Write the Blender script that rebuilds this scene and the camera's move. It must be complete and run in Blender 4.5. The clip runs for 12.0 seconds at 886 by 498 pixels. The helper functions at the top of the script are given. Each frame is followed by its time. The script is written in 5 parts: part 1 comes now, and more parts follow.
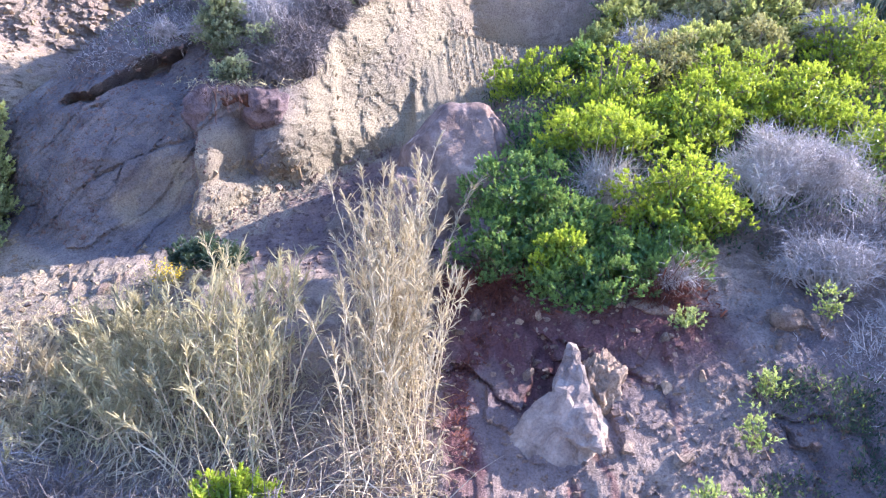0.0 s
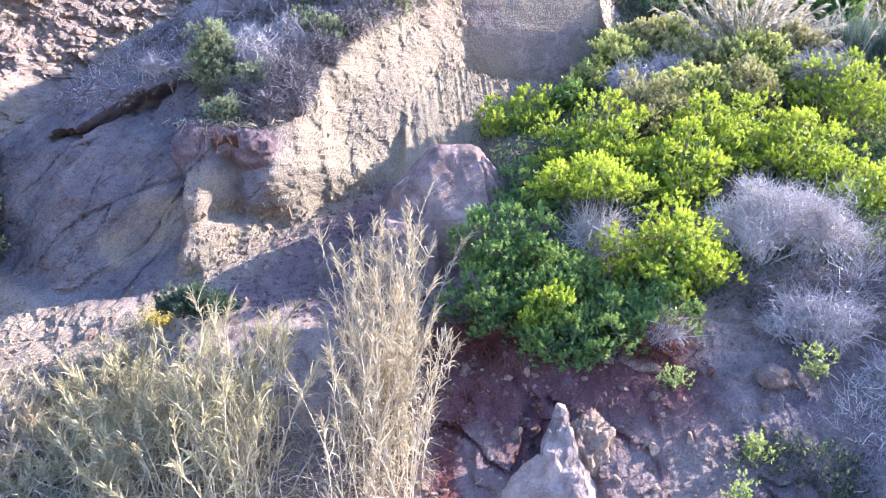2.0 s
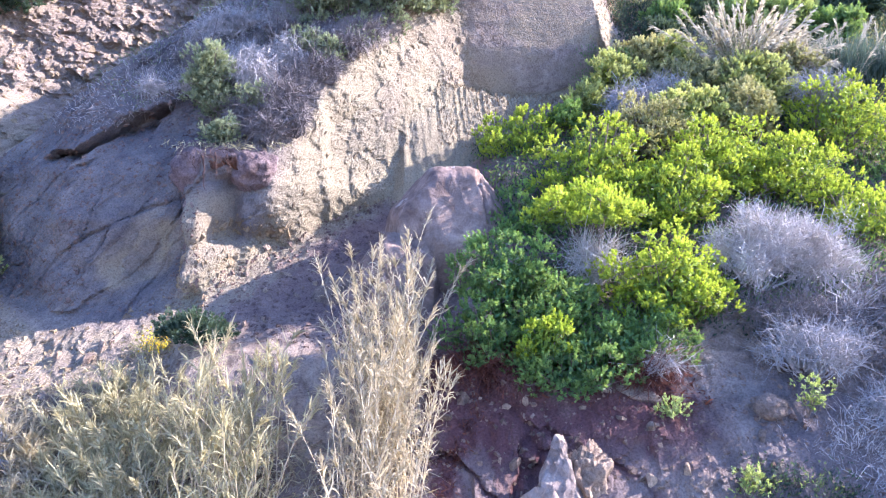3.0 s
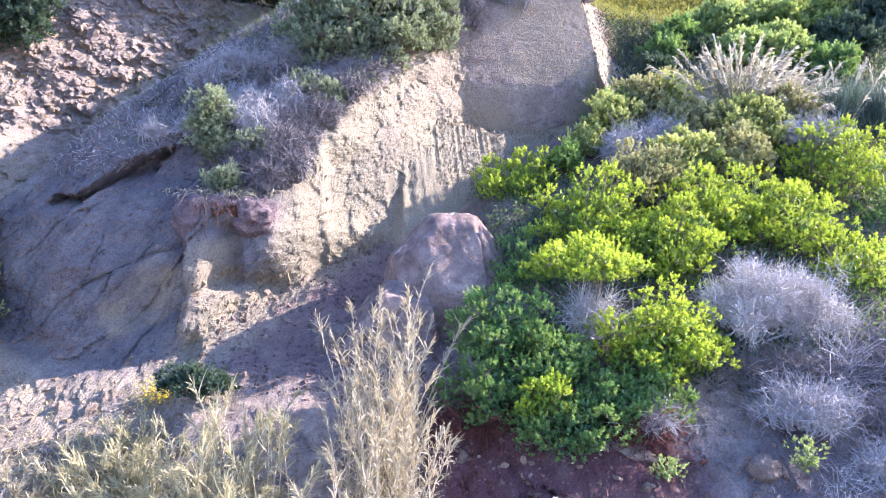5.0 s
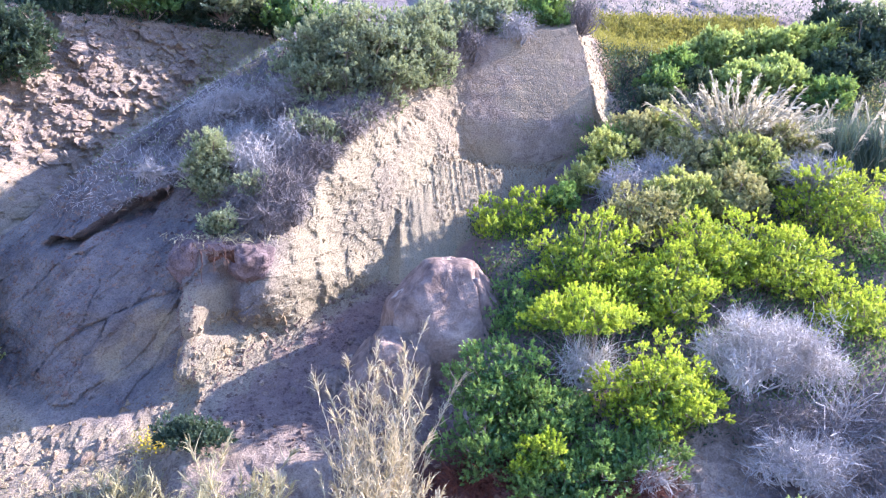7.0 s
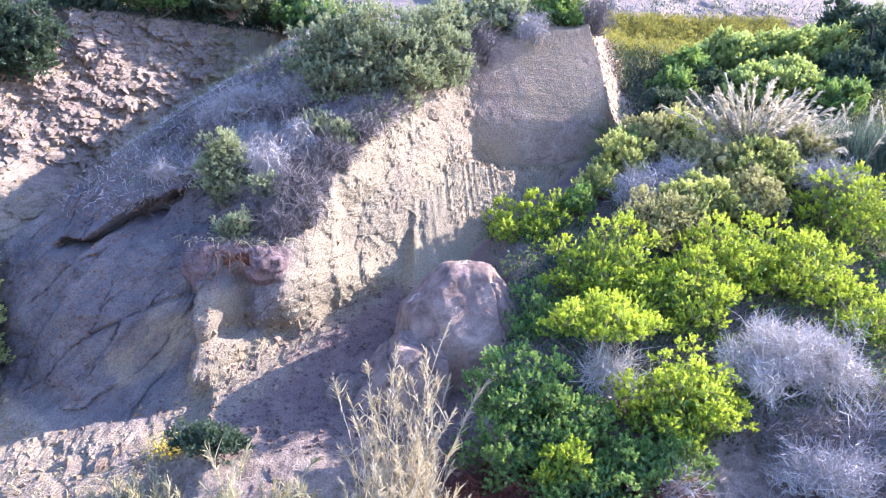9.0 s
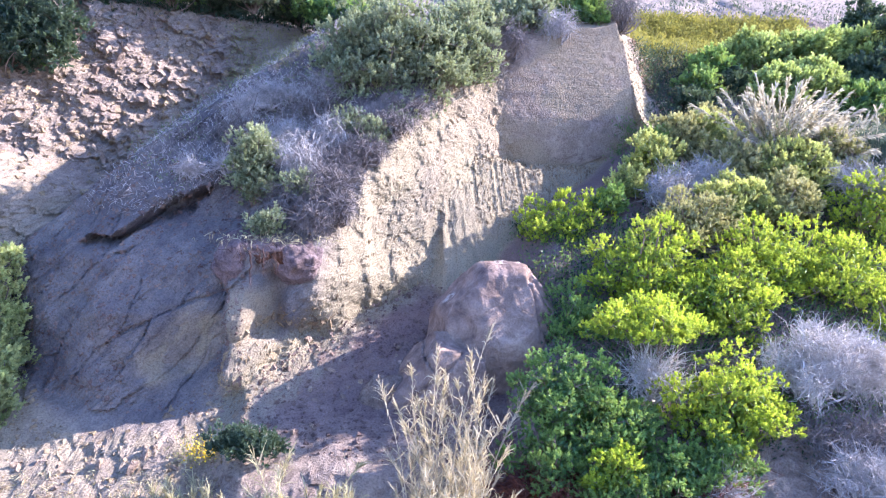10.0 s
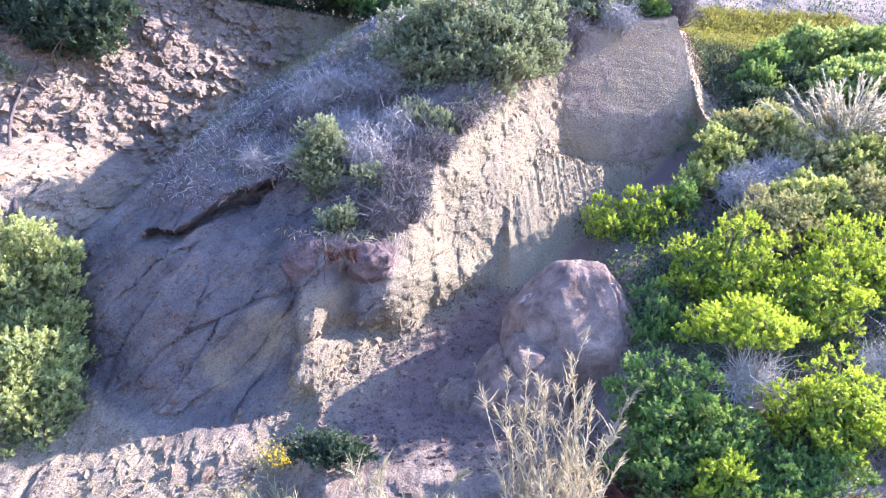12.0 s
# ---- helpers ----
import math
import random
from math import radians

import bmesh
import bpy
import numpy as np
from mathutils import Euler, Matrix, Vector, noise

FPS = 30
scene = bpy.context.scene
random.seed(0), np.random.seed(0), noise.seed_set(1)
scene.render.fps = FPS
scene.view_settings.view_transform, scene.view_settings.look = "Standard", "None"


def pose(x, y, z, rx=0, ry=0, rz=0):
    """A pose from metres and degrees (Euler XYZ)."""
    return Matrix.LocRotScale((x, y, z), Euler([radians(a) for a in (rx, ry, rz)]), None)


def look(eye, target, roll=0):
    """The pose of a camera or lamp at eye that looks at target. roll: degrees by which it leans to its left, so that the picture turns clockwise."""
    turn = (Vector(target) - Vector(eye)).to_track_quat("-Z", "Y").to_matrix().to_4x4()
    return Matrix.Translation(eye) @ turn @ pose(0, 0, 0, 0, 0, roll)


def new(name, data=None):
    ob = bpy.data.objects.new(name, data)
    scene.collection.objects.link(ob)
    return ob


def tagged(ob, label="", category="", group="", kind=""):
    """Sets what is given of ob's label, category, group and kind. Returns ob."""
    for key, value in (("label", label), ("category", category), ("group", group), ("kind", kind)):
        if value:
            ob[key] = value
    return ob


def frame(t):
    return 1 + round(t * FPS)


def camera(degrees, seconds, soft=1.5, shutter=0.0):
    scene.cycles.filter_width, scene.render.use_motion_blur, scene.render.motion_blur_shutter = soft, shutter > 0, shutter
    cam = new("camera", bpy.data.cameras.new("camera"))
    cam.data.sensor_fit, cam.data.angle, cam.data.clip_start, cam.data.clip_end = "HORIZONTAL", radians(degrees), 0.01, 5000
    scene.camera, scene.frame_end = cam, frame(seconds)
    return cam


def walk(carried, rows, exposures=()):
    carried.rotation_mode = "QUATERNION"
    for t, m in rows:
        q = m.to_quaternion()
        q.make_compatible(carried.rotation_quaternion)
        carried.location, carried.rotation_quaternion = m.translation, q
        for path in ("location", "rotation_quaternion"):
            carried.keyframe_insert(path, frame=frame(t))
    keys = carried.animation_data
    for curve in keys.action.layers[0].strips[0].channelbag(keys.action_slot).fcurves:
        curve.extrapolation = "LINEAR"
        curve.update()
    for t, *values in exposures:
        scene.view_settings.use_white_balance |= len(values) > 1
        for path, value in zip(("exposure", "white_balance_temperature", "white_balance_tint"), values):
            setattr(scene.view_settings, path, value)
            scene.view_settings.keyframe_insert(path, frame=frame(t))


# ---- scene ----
cam = camera(60.9, 12.0, soft=1.2)
METRES, EYE, TILT, LEAN, TURN = 7.0, 8.0, -4.0, 0.0, 0.0
ROWS = [
    (0.0, 0.0, 0.0, 0.0, -0.0, -0.0, 0.0),
    (0.5, -0.0004, 0.0007, 0.0333, -0.32, -0.11, -0.18),
    (1.0, -0.0018, 0.0009, 0.0674, -0.58, -0.16, -0.28),
    (1.5, -0.0025, 0.001, 0.1016, -0.77, -0.24, -0.41),
    (2.0, -0.0044, 0.0008, 0.1377, -0.89, -0.22, -0.5),
    (2.5, -0.0069, 0.0004, 0.1738, -1.01, -0.25, -0.59),
    (3.0, -0.0093, -0.002, 0.2095, -1.11, -0.32, -0.67),
    (5.0, -0.0233, -0.0222, 0.3588, -1.47, -0.46, -0.97),
    (5.5, -0.0246, -0.0255, 0.3945, -1.53, -0.47, -1.05),
    (6.0, -0.0251, -0.0264, 0.4293, -1.57, -0.47, -1.1),
    (6.5, -0.0246, -0.0257, 0.4651, -1.62, -0.48, -1.14),
    (7.0, -0.0237, -0.024, 0.4999, -1.67, -0.52, -1.19),
    (9.0, -0.0949, 0.0056, 0.5216, -2.14, -0.82, -1.53),
    (9.5, -0.1576, 0.0267, 0.5223, -2.53, -0.9, -1.73),
    (10.0, -0.2272, 0.0509, 0.5218, -2.8, -0.95, -1.96),
    (10.5, -0.3034, 0.0768, 0.5224, -2.94, -1.05, -2.13),
    (11.0, -0.3825, 0.1045, 0.5191, -3.1, -1.13, -2.26),
    (11.5, -0.4466, 0.1317, 0.5145, -3.34, -1.15, -2.38),
    (12.0, -0.4717, 0.1527, 0.5149, -3.47, -1.18, -2.43),
]
walk(cam, [(t, pose(0, 0, EYE, TILT, LEAN, TURN) @ pose(METRES * x, METRES * y, METRES * z, 90 + pitch, roll, yaw)) for t, x, y, z, yaw, pitch, roll in ROWS],
     [(0.0, 2.4, 5310, 32), (1.0, 2.49, 5310, 32), (2.5, 2.56, 5310, 32), (7.0, 2.54, 5310, 32), (12.0, 2.58, 5310, 32)])

# ---- world and sun ----
SUN = Vector((0.83, 0.21, 0.52)).normalized()
world = bpy.data.worlds.new("sky")
scene.world = world
world.use_nodes = True
wn = world.node_tree.nodes
sky = wn.new("ShaderNodeTexSky")
sky.sky_type = "NISHITA"
sky.sun_disc = False
sky.ozone_density = 4.0
sky.sun_elevation = math.asin(SUN.z)
sky.sun_rotation = math.atan2(SUN.x, SUN.y)
world.node_tree.links.new(sky.outputs[0], wn["Background"].inputs[0])
wn["Background"].inputs[1].default_value = 0.106
sun = new("sun", bpy.data.lights.new("sun", "SUN"))
sun.data.energy, sun.data.angle, sun.data.color = 3.6, radians(0.6), (1.0, 0.87, 0.65)
sun.matrix_world = look((0, 0, 60), Vector((0, 0, 60)) - SUN)


# ---- materials ----
def material(name, rough=0.9, spec=0.2):
    m = bpy.data.materials.new(name)
    m.use_nodes = True
    b = m.node_tree.nodes["Principled BSDF"]
    b.inputs["Roughness"].default_value = rough
    b.inputs["Specular IOR Level"].default_value = spec
    return m, m.node_tree.nodes, m.node_tree.links, b


def noise_node(nodes, links, scale, detail=6.0, rough=0.6, vec=None, distort=0.0):
    n = nodes.new("ShaderNodeTexNoise")
    n.inputs["Scale"].default_value = scale
    n.inputs["Detail"].default_value = detail
    n.inputs["Roughness"].default_value = rough
    n.inputs["Distortion"].default_value = distort
    if vec is not None:
        links.new(vec, n.inputs["Vector"])
    return n


def ramp(nodes, links, fac, stops):
    r = nodes.new("ShaderNodeValToRGB")
    el = r.color_ramp.elements
    while len(el) < len(stops):
        el.new(0.5)
    for e, (p, c) in zip(el, stops):
        e.position, e.color = p, (*c, 1)
    links.new(fac, r.inputs[0])
    return r


def mix(nodes, links, fac, a, b, mode="MIX"):
    n = nodes.new("ShaderNodeMix")
    n.data_type, n.blend_type = "RGBA", mode
    for s, v in ((n.inputs[0], fac), (n.inputs[6], a), (n.inputs[7], b)):
        if isinstance(v, (int, float)):
            s.default_value = v
        elif isinstance(v, tuple):
            s.default_value = (*v, 1)
        else:
            links.new(v, s)
    return n.outputs[2]


def bump(nodes, links, bsdf, height, strength, dist):
    b = nodes.new("ShaderNodeBump")
    b.inputs["Strength"].default_value, b.inputs["Distance"].default_value = strength, dist
    links.new(height, b.inputs["Height"])
    links.new(b.outputs[0], bsdf.inputs["Normal"])
    return b


def earth_material(name, zones=True, tint=(1, 1, 1), top_light=False, mixed=False, grain=0.85):
    m, n, l, b = material(name, 0.95, 0.1)
    co = n.new("ShaderNodeNewGeometry").outputs["Position"]
    big = noise_node(n, l, 0.45, 5, 0.6, co)
    mid = noise_node(n, l, 3.0, 8, 0.65, co, 0.6)
    fine = noise_node(n, l, 26.0, 6, 0.7, co)
    c = ramp(n, l, mid.outputs[0], [(0.3, (0.19, 0.155, 0.13)), (0.48, (0.36, 0.305, 0.25)), (0.7, (0.55, 0.48, 0.39))]).outputs[0]
    c2 = ramp(n, l, big.outputs[0], [(0.35, (0.72, 0.68, 0.7)), (0.65, (1.08, 1.02, 0.94))]).outputs[0]
    c = mix(n, l, 1.0, c, c2, "MULTIPLY")
    f = ramp(n, l, fine.outputs[0], [(0.36, (0.54, 0.52, 0.51)), (0.5, (0.88, 0.875, 0.87)), (0.62, (1.07, 1.06, 1.03))]).outputs[0]
    c = mix(n, l, grain, c, f, "MULTIPLY")
    if zones:
        # slate and litter zones carry shade in their colour besides rock and leaf litter
        for attr, col in (("pale", (0.345, 0.31, 0.215)), ("clay", (0.365, 0.308, 0.215)), ("grass", (0.3, 0.27, 0.1)), ("litter_shade", (0.235, 0.19, 0.18)), ("slate_shade", (0.150, 0.154, 0.166)), ("sand", (0.36, 0.315, 0.265)), ("red", (0.15, 0.062, 0.066))):
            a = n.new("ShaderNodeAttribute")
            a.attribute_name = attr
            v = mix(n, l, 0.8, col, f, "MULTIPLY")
            if attr == "slate_shade":
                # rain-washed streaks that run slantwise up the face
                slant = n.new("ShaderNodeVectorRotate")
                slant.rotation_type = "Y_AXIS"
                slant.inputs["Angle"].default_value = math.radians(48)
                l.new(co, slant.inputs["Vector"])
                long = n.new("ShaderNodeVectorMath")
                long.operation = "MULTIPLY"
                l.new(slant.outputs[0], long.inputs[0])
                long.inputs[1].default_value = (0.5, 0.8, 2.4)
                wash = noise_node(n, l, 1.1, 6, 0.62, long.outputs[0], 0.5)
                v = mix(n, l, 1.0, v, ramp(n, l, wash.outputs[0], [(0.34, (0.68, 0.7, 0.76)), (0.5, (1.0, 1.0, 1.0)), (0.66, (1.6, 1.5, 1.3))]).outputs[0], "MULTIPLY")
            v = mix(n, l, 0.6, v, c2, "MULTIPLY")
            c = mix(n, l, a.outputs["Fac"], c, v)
    c = mix(n, l, 1.0, c, tint, "MULTIPLY")
    if mixed:
        each = n.new("ShaderNodeNewGeometry").outputs["Random Per Island"]
        c = mix(n, l, 1.0, c, ramp(n, l, each, [(0.0, (0.78, 0.75, 0.74)), (0.5, (1, 1, 1)), (1.0, (1.2, 1.18, 1.1))]).outputs[0], "MULTIPLY")
    # pale patches on upward faces: sunlit streaks painted into the rock colour
    if top_light:
        sx = n.new("ShaderNodeSeparateXYZ")
        l.new(n.new("ShaderNodeNewGeometry").outputs["Normal"], sx.inputs[0])
        up = ramp(n, l, sx.outputs[2], [(0.55, (0, 0, 0)), (0.85, (1, 1, 1))]).outputs[0]
        patch = ramp(n, l, noise_node(n, l, 1.7, 4, 0.6, co).outputs[0], [(0.56, (0, 0, 0)), (0.6, (1, 1, 1))]).outputs[0]
        c = mix(n, l, mix(n, l, 1.0, up, patch, "MULTIPLY"), c, (0.52, 0.46, 0.39))
    l.new(c, b.inputs["Base Color"])
    h = n.new("ShaderNodeMath")
    h.operation = "ADD"
    l.new(mid.outputs[0], h.inputs[0])
    l.new(fine.outputs[0], h.inputs[1])
    bump(n, l, b, h.outputs[0], 1.0, 0.03 if mixed else 0.065 * grain)
    return m


def leaf_material(name, dark, light, through_col, back=0.45, rough=0.55, shoots=True):
    m, n, l, b = material(name, rough, 0.3)
    g = n.new("ShaderNodeNewGeometry")
    dark, light = (tuple(a + (b - a) * k for a, b in zip(dark, light)) for k in (-0.08, 1.0))
    # the attribute lightens new shoot tips and, as painted light, each puff's top
    young_lit = n.new("ShaderNodeAttribute")
    young_lit.attribute_name = "young_lit"
    leaf_tone = n.new("ShaderNodeMath")
    leaf_tone.operation = "MULTIPLY_ADD"
    l.new(g.outputs["Random Per Island"], leaf_tone.inputs[0])
    leaf_tone.inputs[1].default_value = 0.4 if shoots else 1.0
    l.new(young_lit.outputs["Fac"], leaf_tone.inputs[2])
    r = ramp(n, l, leaf_tone.outputs[0], [(0.05, dark), (1.0, light)]).outputs[0]
    big = noise_node(n, l, 1.3, 3, 0.5, g.outputs["Position"])
    r = mix(n, l, 0.7, r, ramp(n, l, big.outputs[0], [(0.35, (0.7, 0.75, 0.8)), (0.65, (1.15, 1.1, 0.9))]).outputs[0], "MULTIPLY")
    l.new(r, b.inputs["Base Color"])
    if back > 0:
        t = n.new("ShaderNodeBsdfTranslucent")
        l.new(mix(n, l, 0.5, r, through_col), t.inputs[0])
        s = n.new("ShaderNodeMixShader")
        s.inputs[0].default_value = back
        l.new(b.outputs[0], s.inputs[1])
        l.new(t.outputs[0], s.inputs[2])
        l.new(s.outputs[0], n["Material Output"].inputs[0])
    return m


def bark_material(name, a, c, scale=9):
    m, n, l, b = material(name, 0.9, 0.15)
    g = n.new("ShaderNodeNewGeometry")
    k = noise_node(n, l, scale, 6, 0.65, g.outputs["Position"])
    col = ramp(n, l, k.outputs[0], [(0.3, a), (0.7, c)]).outputs[0]
    v = ramp(n, l, g.outputs["Random Per Island"], [(0, (0.7, 0.7, 0.7)), (1, (1.15, 1.15, 1.15))]).outputs[0]
    l.new(mix(n, l, 1.0, col, v, "MULTIPLY"), b.inputs["Base Color"])
    bump(n, l, b, k.outputs[0], 0.4, 0.01)
    return m


EARTH = earth_material("sandstone_earth")
ROCK = earth_material("sandstone_boulder", False, (0.92, 0.89, 0.85))
ROCK_TOPLIT = earth_material("toplit_sandstone_boulder", False, (0.82, 0.76, 0.76), True, grain=0.45)
ROCK_MAUVE = earth_material("mauve_sandstone_boulder", False, (0.8, 0.74, 0.74), grain=0.45)
RUBBLE = earth_material("broken_cream_sandstone", False, (0.88, 0.86, 0.7), mixed=True)
GRAVEL = earth_material("brown_gravel", False, (0.6, 0.55, 0.59), mixed=True)
CLODS = earth_material("mauve_brown_clods", False, (0.75, 0.68, 0.66), mixed=True)
PALE = earth_material("pale_sandstone", False, (1.25, 1.2, 1.1))
LEAF = leaf_material("glossy_green_leaf", (0.12, 0.22, 0.045), (0.53, 0.64, 0.055), (0.75, 0.82, 0.06), 0.36, 0.45)
LEAF_DEEP = leaf_material("deep_green_leaf", (0.065, 0.16, 0.065), (0.26, 0.42, 0.12), (0.55, 0.66, 0.1), 0.3, 0.45)
LEAF_GREY = leaf_material("grey_green_leaf", (0.15, 0.19, 0.12), (0.42, 0.47, 0.3), (0.4, 0.45, 0.15), 0.35, 0.7)
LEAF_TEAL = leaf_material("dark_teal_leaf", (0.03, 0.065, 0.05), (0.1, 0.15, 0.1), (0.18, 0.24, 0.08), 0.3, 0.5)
LEAF_MID = leaf_material("mid_green_leaf", (0.12, 0.2, 0.08), (0.5, 0.6, 0.23), (0.55, 0.62, 0.1), 0.4, 0.55)
LEAF_BRUSH = leaf_material("brush_leaf", (0.18, 0.24, 0.09), (0.58, 0.62, 0.24), (0.6, 0.62, 0.14), 0.4, 0.7)
LEAF_MUTED = leaf_material("muted_green_leaf", (0.2, 0.24, 0.105), (0.58, 0.63, 0.27), (0.55, 0.6, 0.18), 0.35, 0.7)
LEAF_OLIVE = leaf_material("olive_leaf", (0.24, 0.25, 0.12), (0.58, 0.56, 0.27), (0.4, 0.38, 0.12), 0.35, 0.7)
STRAW = leaf_material("dry_cane_leaf", (0.34, 0.29, 0.185), (0.62, 0.55, 0.385), (0.58, 0.51, 0.32), 0.35, 0.8, shoots=False)
STRAW_GREEN = leaf_material("half_dry_cane_leaf", (0.35, 0.315, 0.175), (0.65, 0.59, 0.36), (0.5, 0.47, 0.26), 0.35, 0.8, shoots=False)
PLUME = leaf_material("pampas_plume", (0.46, 0.43, 0.34), (0.68, 0.64, 0.53), (0.6, 0.55, 0.4), 0.4, 0.9, shoots=False)
BLADE = leaf_material("pampas_blade", (0.12, 0.17, 0.09), (0.28, 0.32, 0.18), (0.35, 0.4, 0.15), 0.35, 0.7, shoots=False)
# darker copy of the pampas blade: shade put into its colour
BLADE_SHADED = leaf_material("shaded_pampas_blade", (0.05, 0.085, 0.07), (0.15, 0.21, 0.17), (0.16, 0.22, 0.14), 0.3, 0.7, shoots=False)
RUSSET = leaf_material("dead_russet_leaf", (0.1, 0.04, 0.035), (0.24, 0.1, 0.07), (0.3, 0.12, 0.08), 0.2, 0.9, shoots=False)
FLOWER = leaf_material("yellow_flower", (0.7, 0.5, 0.02), (0.85, 0.65, 0.05), (0.8, 0.6, 0.05), 0.3, 0.8, shoots=False)
TWIG = bark_material("grey_dead_twig", (0.3, 0.285, 0.27), (0.54, 0.515, 0.49))
# darker twig colour, also used to put shade into dead brush
TWIG_DARK = bark_material("dark_dead_twig", (0.13, 0.115, 0.11), (0.28, 0.255, 0.24))
SLAB = earth_material("grey_slab", False, (0.98, 0.99, 1.02), grain=0.5)
TWIG_PALE = bark_material("bleached_twig", (0.42, 0.39, 0.35), (0.64, 0.6, 0.54))
BARK = bark_material("grey_brown_bark", (0.14, 0.11, 0.09), (0.3, 0.25, 0.21))
GRASS_MAT = leaf_material("yellow_green_mat", (0.19, 0.18, 0.05), (0.4, 0.36, 0.09), (0.5, 0.5, 0.08), 0.3, 0.8, shoots=False)
EARTH_BROWN = earth_material("root_hollow_soil", False, (0.36, 0.22, 0.18))
CAP = earth_material("mauve_soil", False, (0.6, 0.57, 0.72))
ROOT = bark_material("brown_root", (0.05, 0.03, 0.026), (0.13, 0.08, 0.065))
LOG = bark_material("weathered_dark_log", (0.07, 0.055, 0.05), (0.17, 0.14, 0.125))
CANE = bark_material("dry_cane_stem", (0.42, 0.35, 0.22), (0.66, 0.57, 0.4))


# ---- mesh builders ----
UP = np.array((0.0, 0.0, 1.0))


def hash01(ix, iy, iz, seed):
    h = (ix * 374761393 + iy * 668265263 + iz * 2147483647 + seed * 974634347) & 0xFFFFFFFF
    h = ((h ^ (h >> 13)) * 1274126177) & 0xFFFFFFFF
    h = ((h ^ (h >> 16)) * 2246822519) & 0xFFFFFFFF
    return ((h ^ (h >> 15)) & 0xFFFF) / 65535.0


def vnoise(x, y, z, seed=0):
    """Smooth value noise from -1 to 1."""
    x, y, z = np.broadcast_arrays(x, y, z)
    ix, iy, iz = (np.floor(v).astype(np.int64) for v in (x, y, z))
    fx, fy, fz = ((v - i) for v, i in ((x, ix), (y, iy), (z, iz)))
    fx, fy, fz = (f * f * f * (f * (f * 6 - 15) + 10) for f in (fx, fy, fz))
    out = 0
    for a in (0, 1):
        for b in (0, 1):
            for c in (0, 1):
                w = (fx if a else 1 - fx) * (fy if b else 1 - fy) * (fz if c else 1 - fz)
                out = out + w * hash01(ix + a, iy + b, iz + c, seed)
    return out * 2 - 1


def fbm(x, y, z, octaves=4, seed=0, gain=0.5):
    total, amp = 0, 1.0
    for k in range(octaves):
        total = total + amp * vnoise(x * 2 ** k, y * 2 ** k, z * 2 ** k, seed + k)
        amp *= gain
    return total


def cells(x, y, seed=0):
    """For the nearest point of a jittered grid: its cell's random value, the distance to the cell's edge, and the offset from it."""
    ix, iy = np.floor(x).astype(np.int64), np.floor(y).astype(np.int64)
    best, second, val = np.full(x.shape, 9.0), np.full(x.shape, 9.0), np.zeros(x.shape)
    ox, oy = np.zeros(x.shape), np.zeros(x.shape)
    for a in (-1, 0, 1):
        for b in (-1, 0, 1):
            px = ix + a + hash01(ix + a, iy + b, ix * 0, seed)
            py = iy + b + hash01(ix + a, iy + b, ix * 0, seed + 5)
            d = np.hypot(px - x, py - y)
            near = d < best
            second = np.where(near, best, np.minimum(second, d))
            val = np.where(near, hash01(ix + a, iy + b, ix * 0, seed + 9), val)
            ox, oy = np.where(near, x - px, ox), np.where(near, y - py, oy)
            best = np.where(near, d, best)
    return val, second - best, ox, oy


def quads_mesh(name, verts, quads, mat, smooth=False):
    me = bpy.data.meshes.new(name)
    verts, quads = np.asarray(verts, np.float32).reshape(-1, 3), np.asarray(quads, np.int32).reshape(-1, 4)
    me.vertices.add(len(verts))
    me.vertices.foreach_set("co", verts.ravel())
    me.loops.add(quads.size)
    me.loops.foreach_set("vertex_index", quads.ravel())
    me.polygons.add(len(quads))
    me.polygons.foreach_set("loop_start", np.arange(0, quads.size, 4, dtype=np.int32))
    me.polygons.foreach_set("use_smooth", np.full(len(quads), smooth))
    me.update(calc_edges=True)
    me.materials.append(mat)
    return me


def unit(v):
    return v / np.maximum(np.linalg.norm(v, axis=-1, keepdims=True), 1e-9)


def join(*pieces):
    verts, quads, off = [], [], 0
    for v, q in pieces:
        verts.append(v)
        quads.append(q + off)
        off += len(v)
    return np.concatenate(verts), np.concatenate(quads)


def diamonds(base, axis, length, width, rng, fold=0.25, face=None):
    """One pointed leaf at each base, along its axis, its upper side turned to face."""
    n = len(base)
    towards = unit(rng.normal(size=(n, 3)))
    if face is not None:
        towards = unit(face + 0.45 * towards)
    side = unit(np.cross(axis, towards))
    nrm = np.cross(side, axis)
    mid = base + axis * (length * 0.5)[:, None] + nrm * (width * fold)[:, None]
    tip = base + axis * length[:, None]
    v = np.stack((base, mid + side * (width / 2)[:, None], tip, mid - side * (width / 2)[:, None]), 1).reshape(-1, 3)
    return v, np.arange(4 * n).reshape(n, 4)


def tubes(paths, radii, sides=3):
    """A thin round stick along each path; paths (n, k, 3), radii (n, k)."""
    n, k, _ = paths.shape
    t = unit(np.gradient(paths, axis=1))
    a = unit(np.cross(t, np.array((0.31, 0.17, 0.93))))
    b = np.cross(t, a)
    ang = np.arange(sides) * 2 * np.pi / sides
    ring = paths[:, :, None] + radii[:, :, None, None] * (np.cos(ang)[:, None] * a[:, :, None] + np.sin(ang)[:, None] * b[:, :, None])
    idx = np.arange(n * k * sides).reshape(n, k, sides)
    nxt = np.roll(idx, -1, 2)
    q = np.stack((idx[:, :-1], nxt[:, :-1], nxt[:, 1:], idx[:, 1:]), -1).reshape(-1, 4)
    return ring.reshape(-1, 3), q


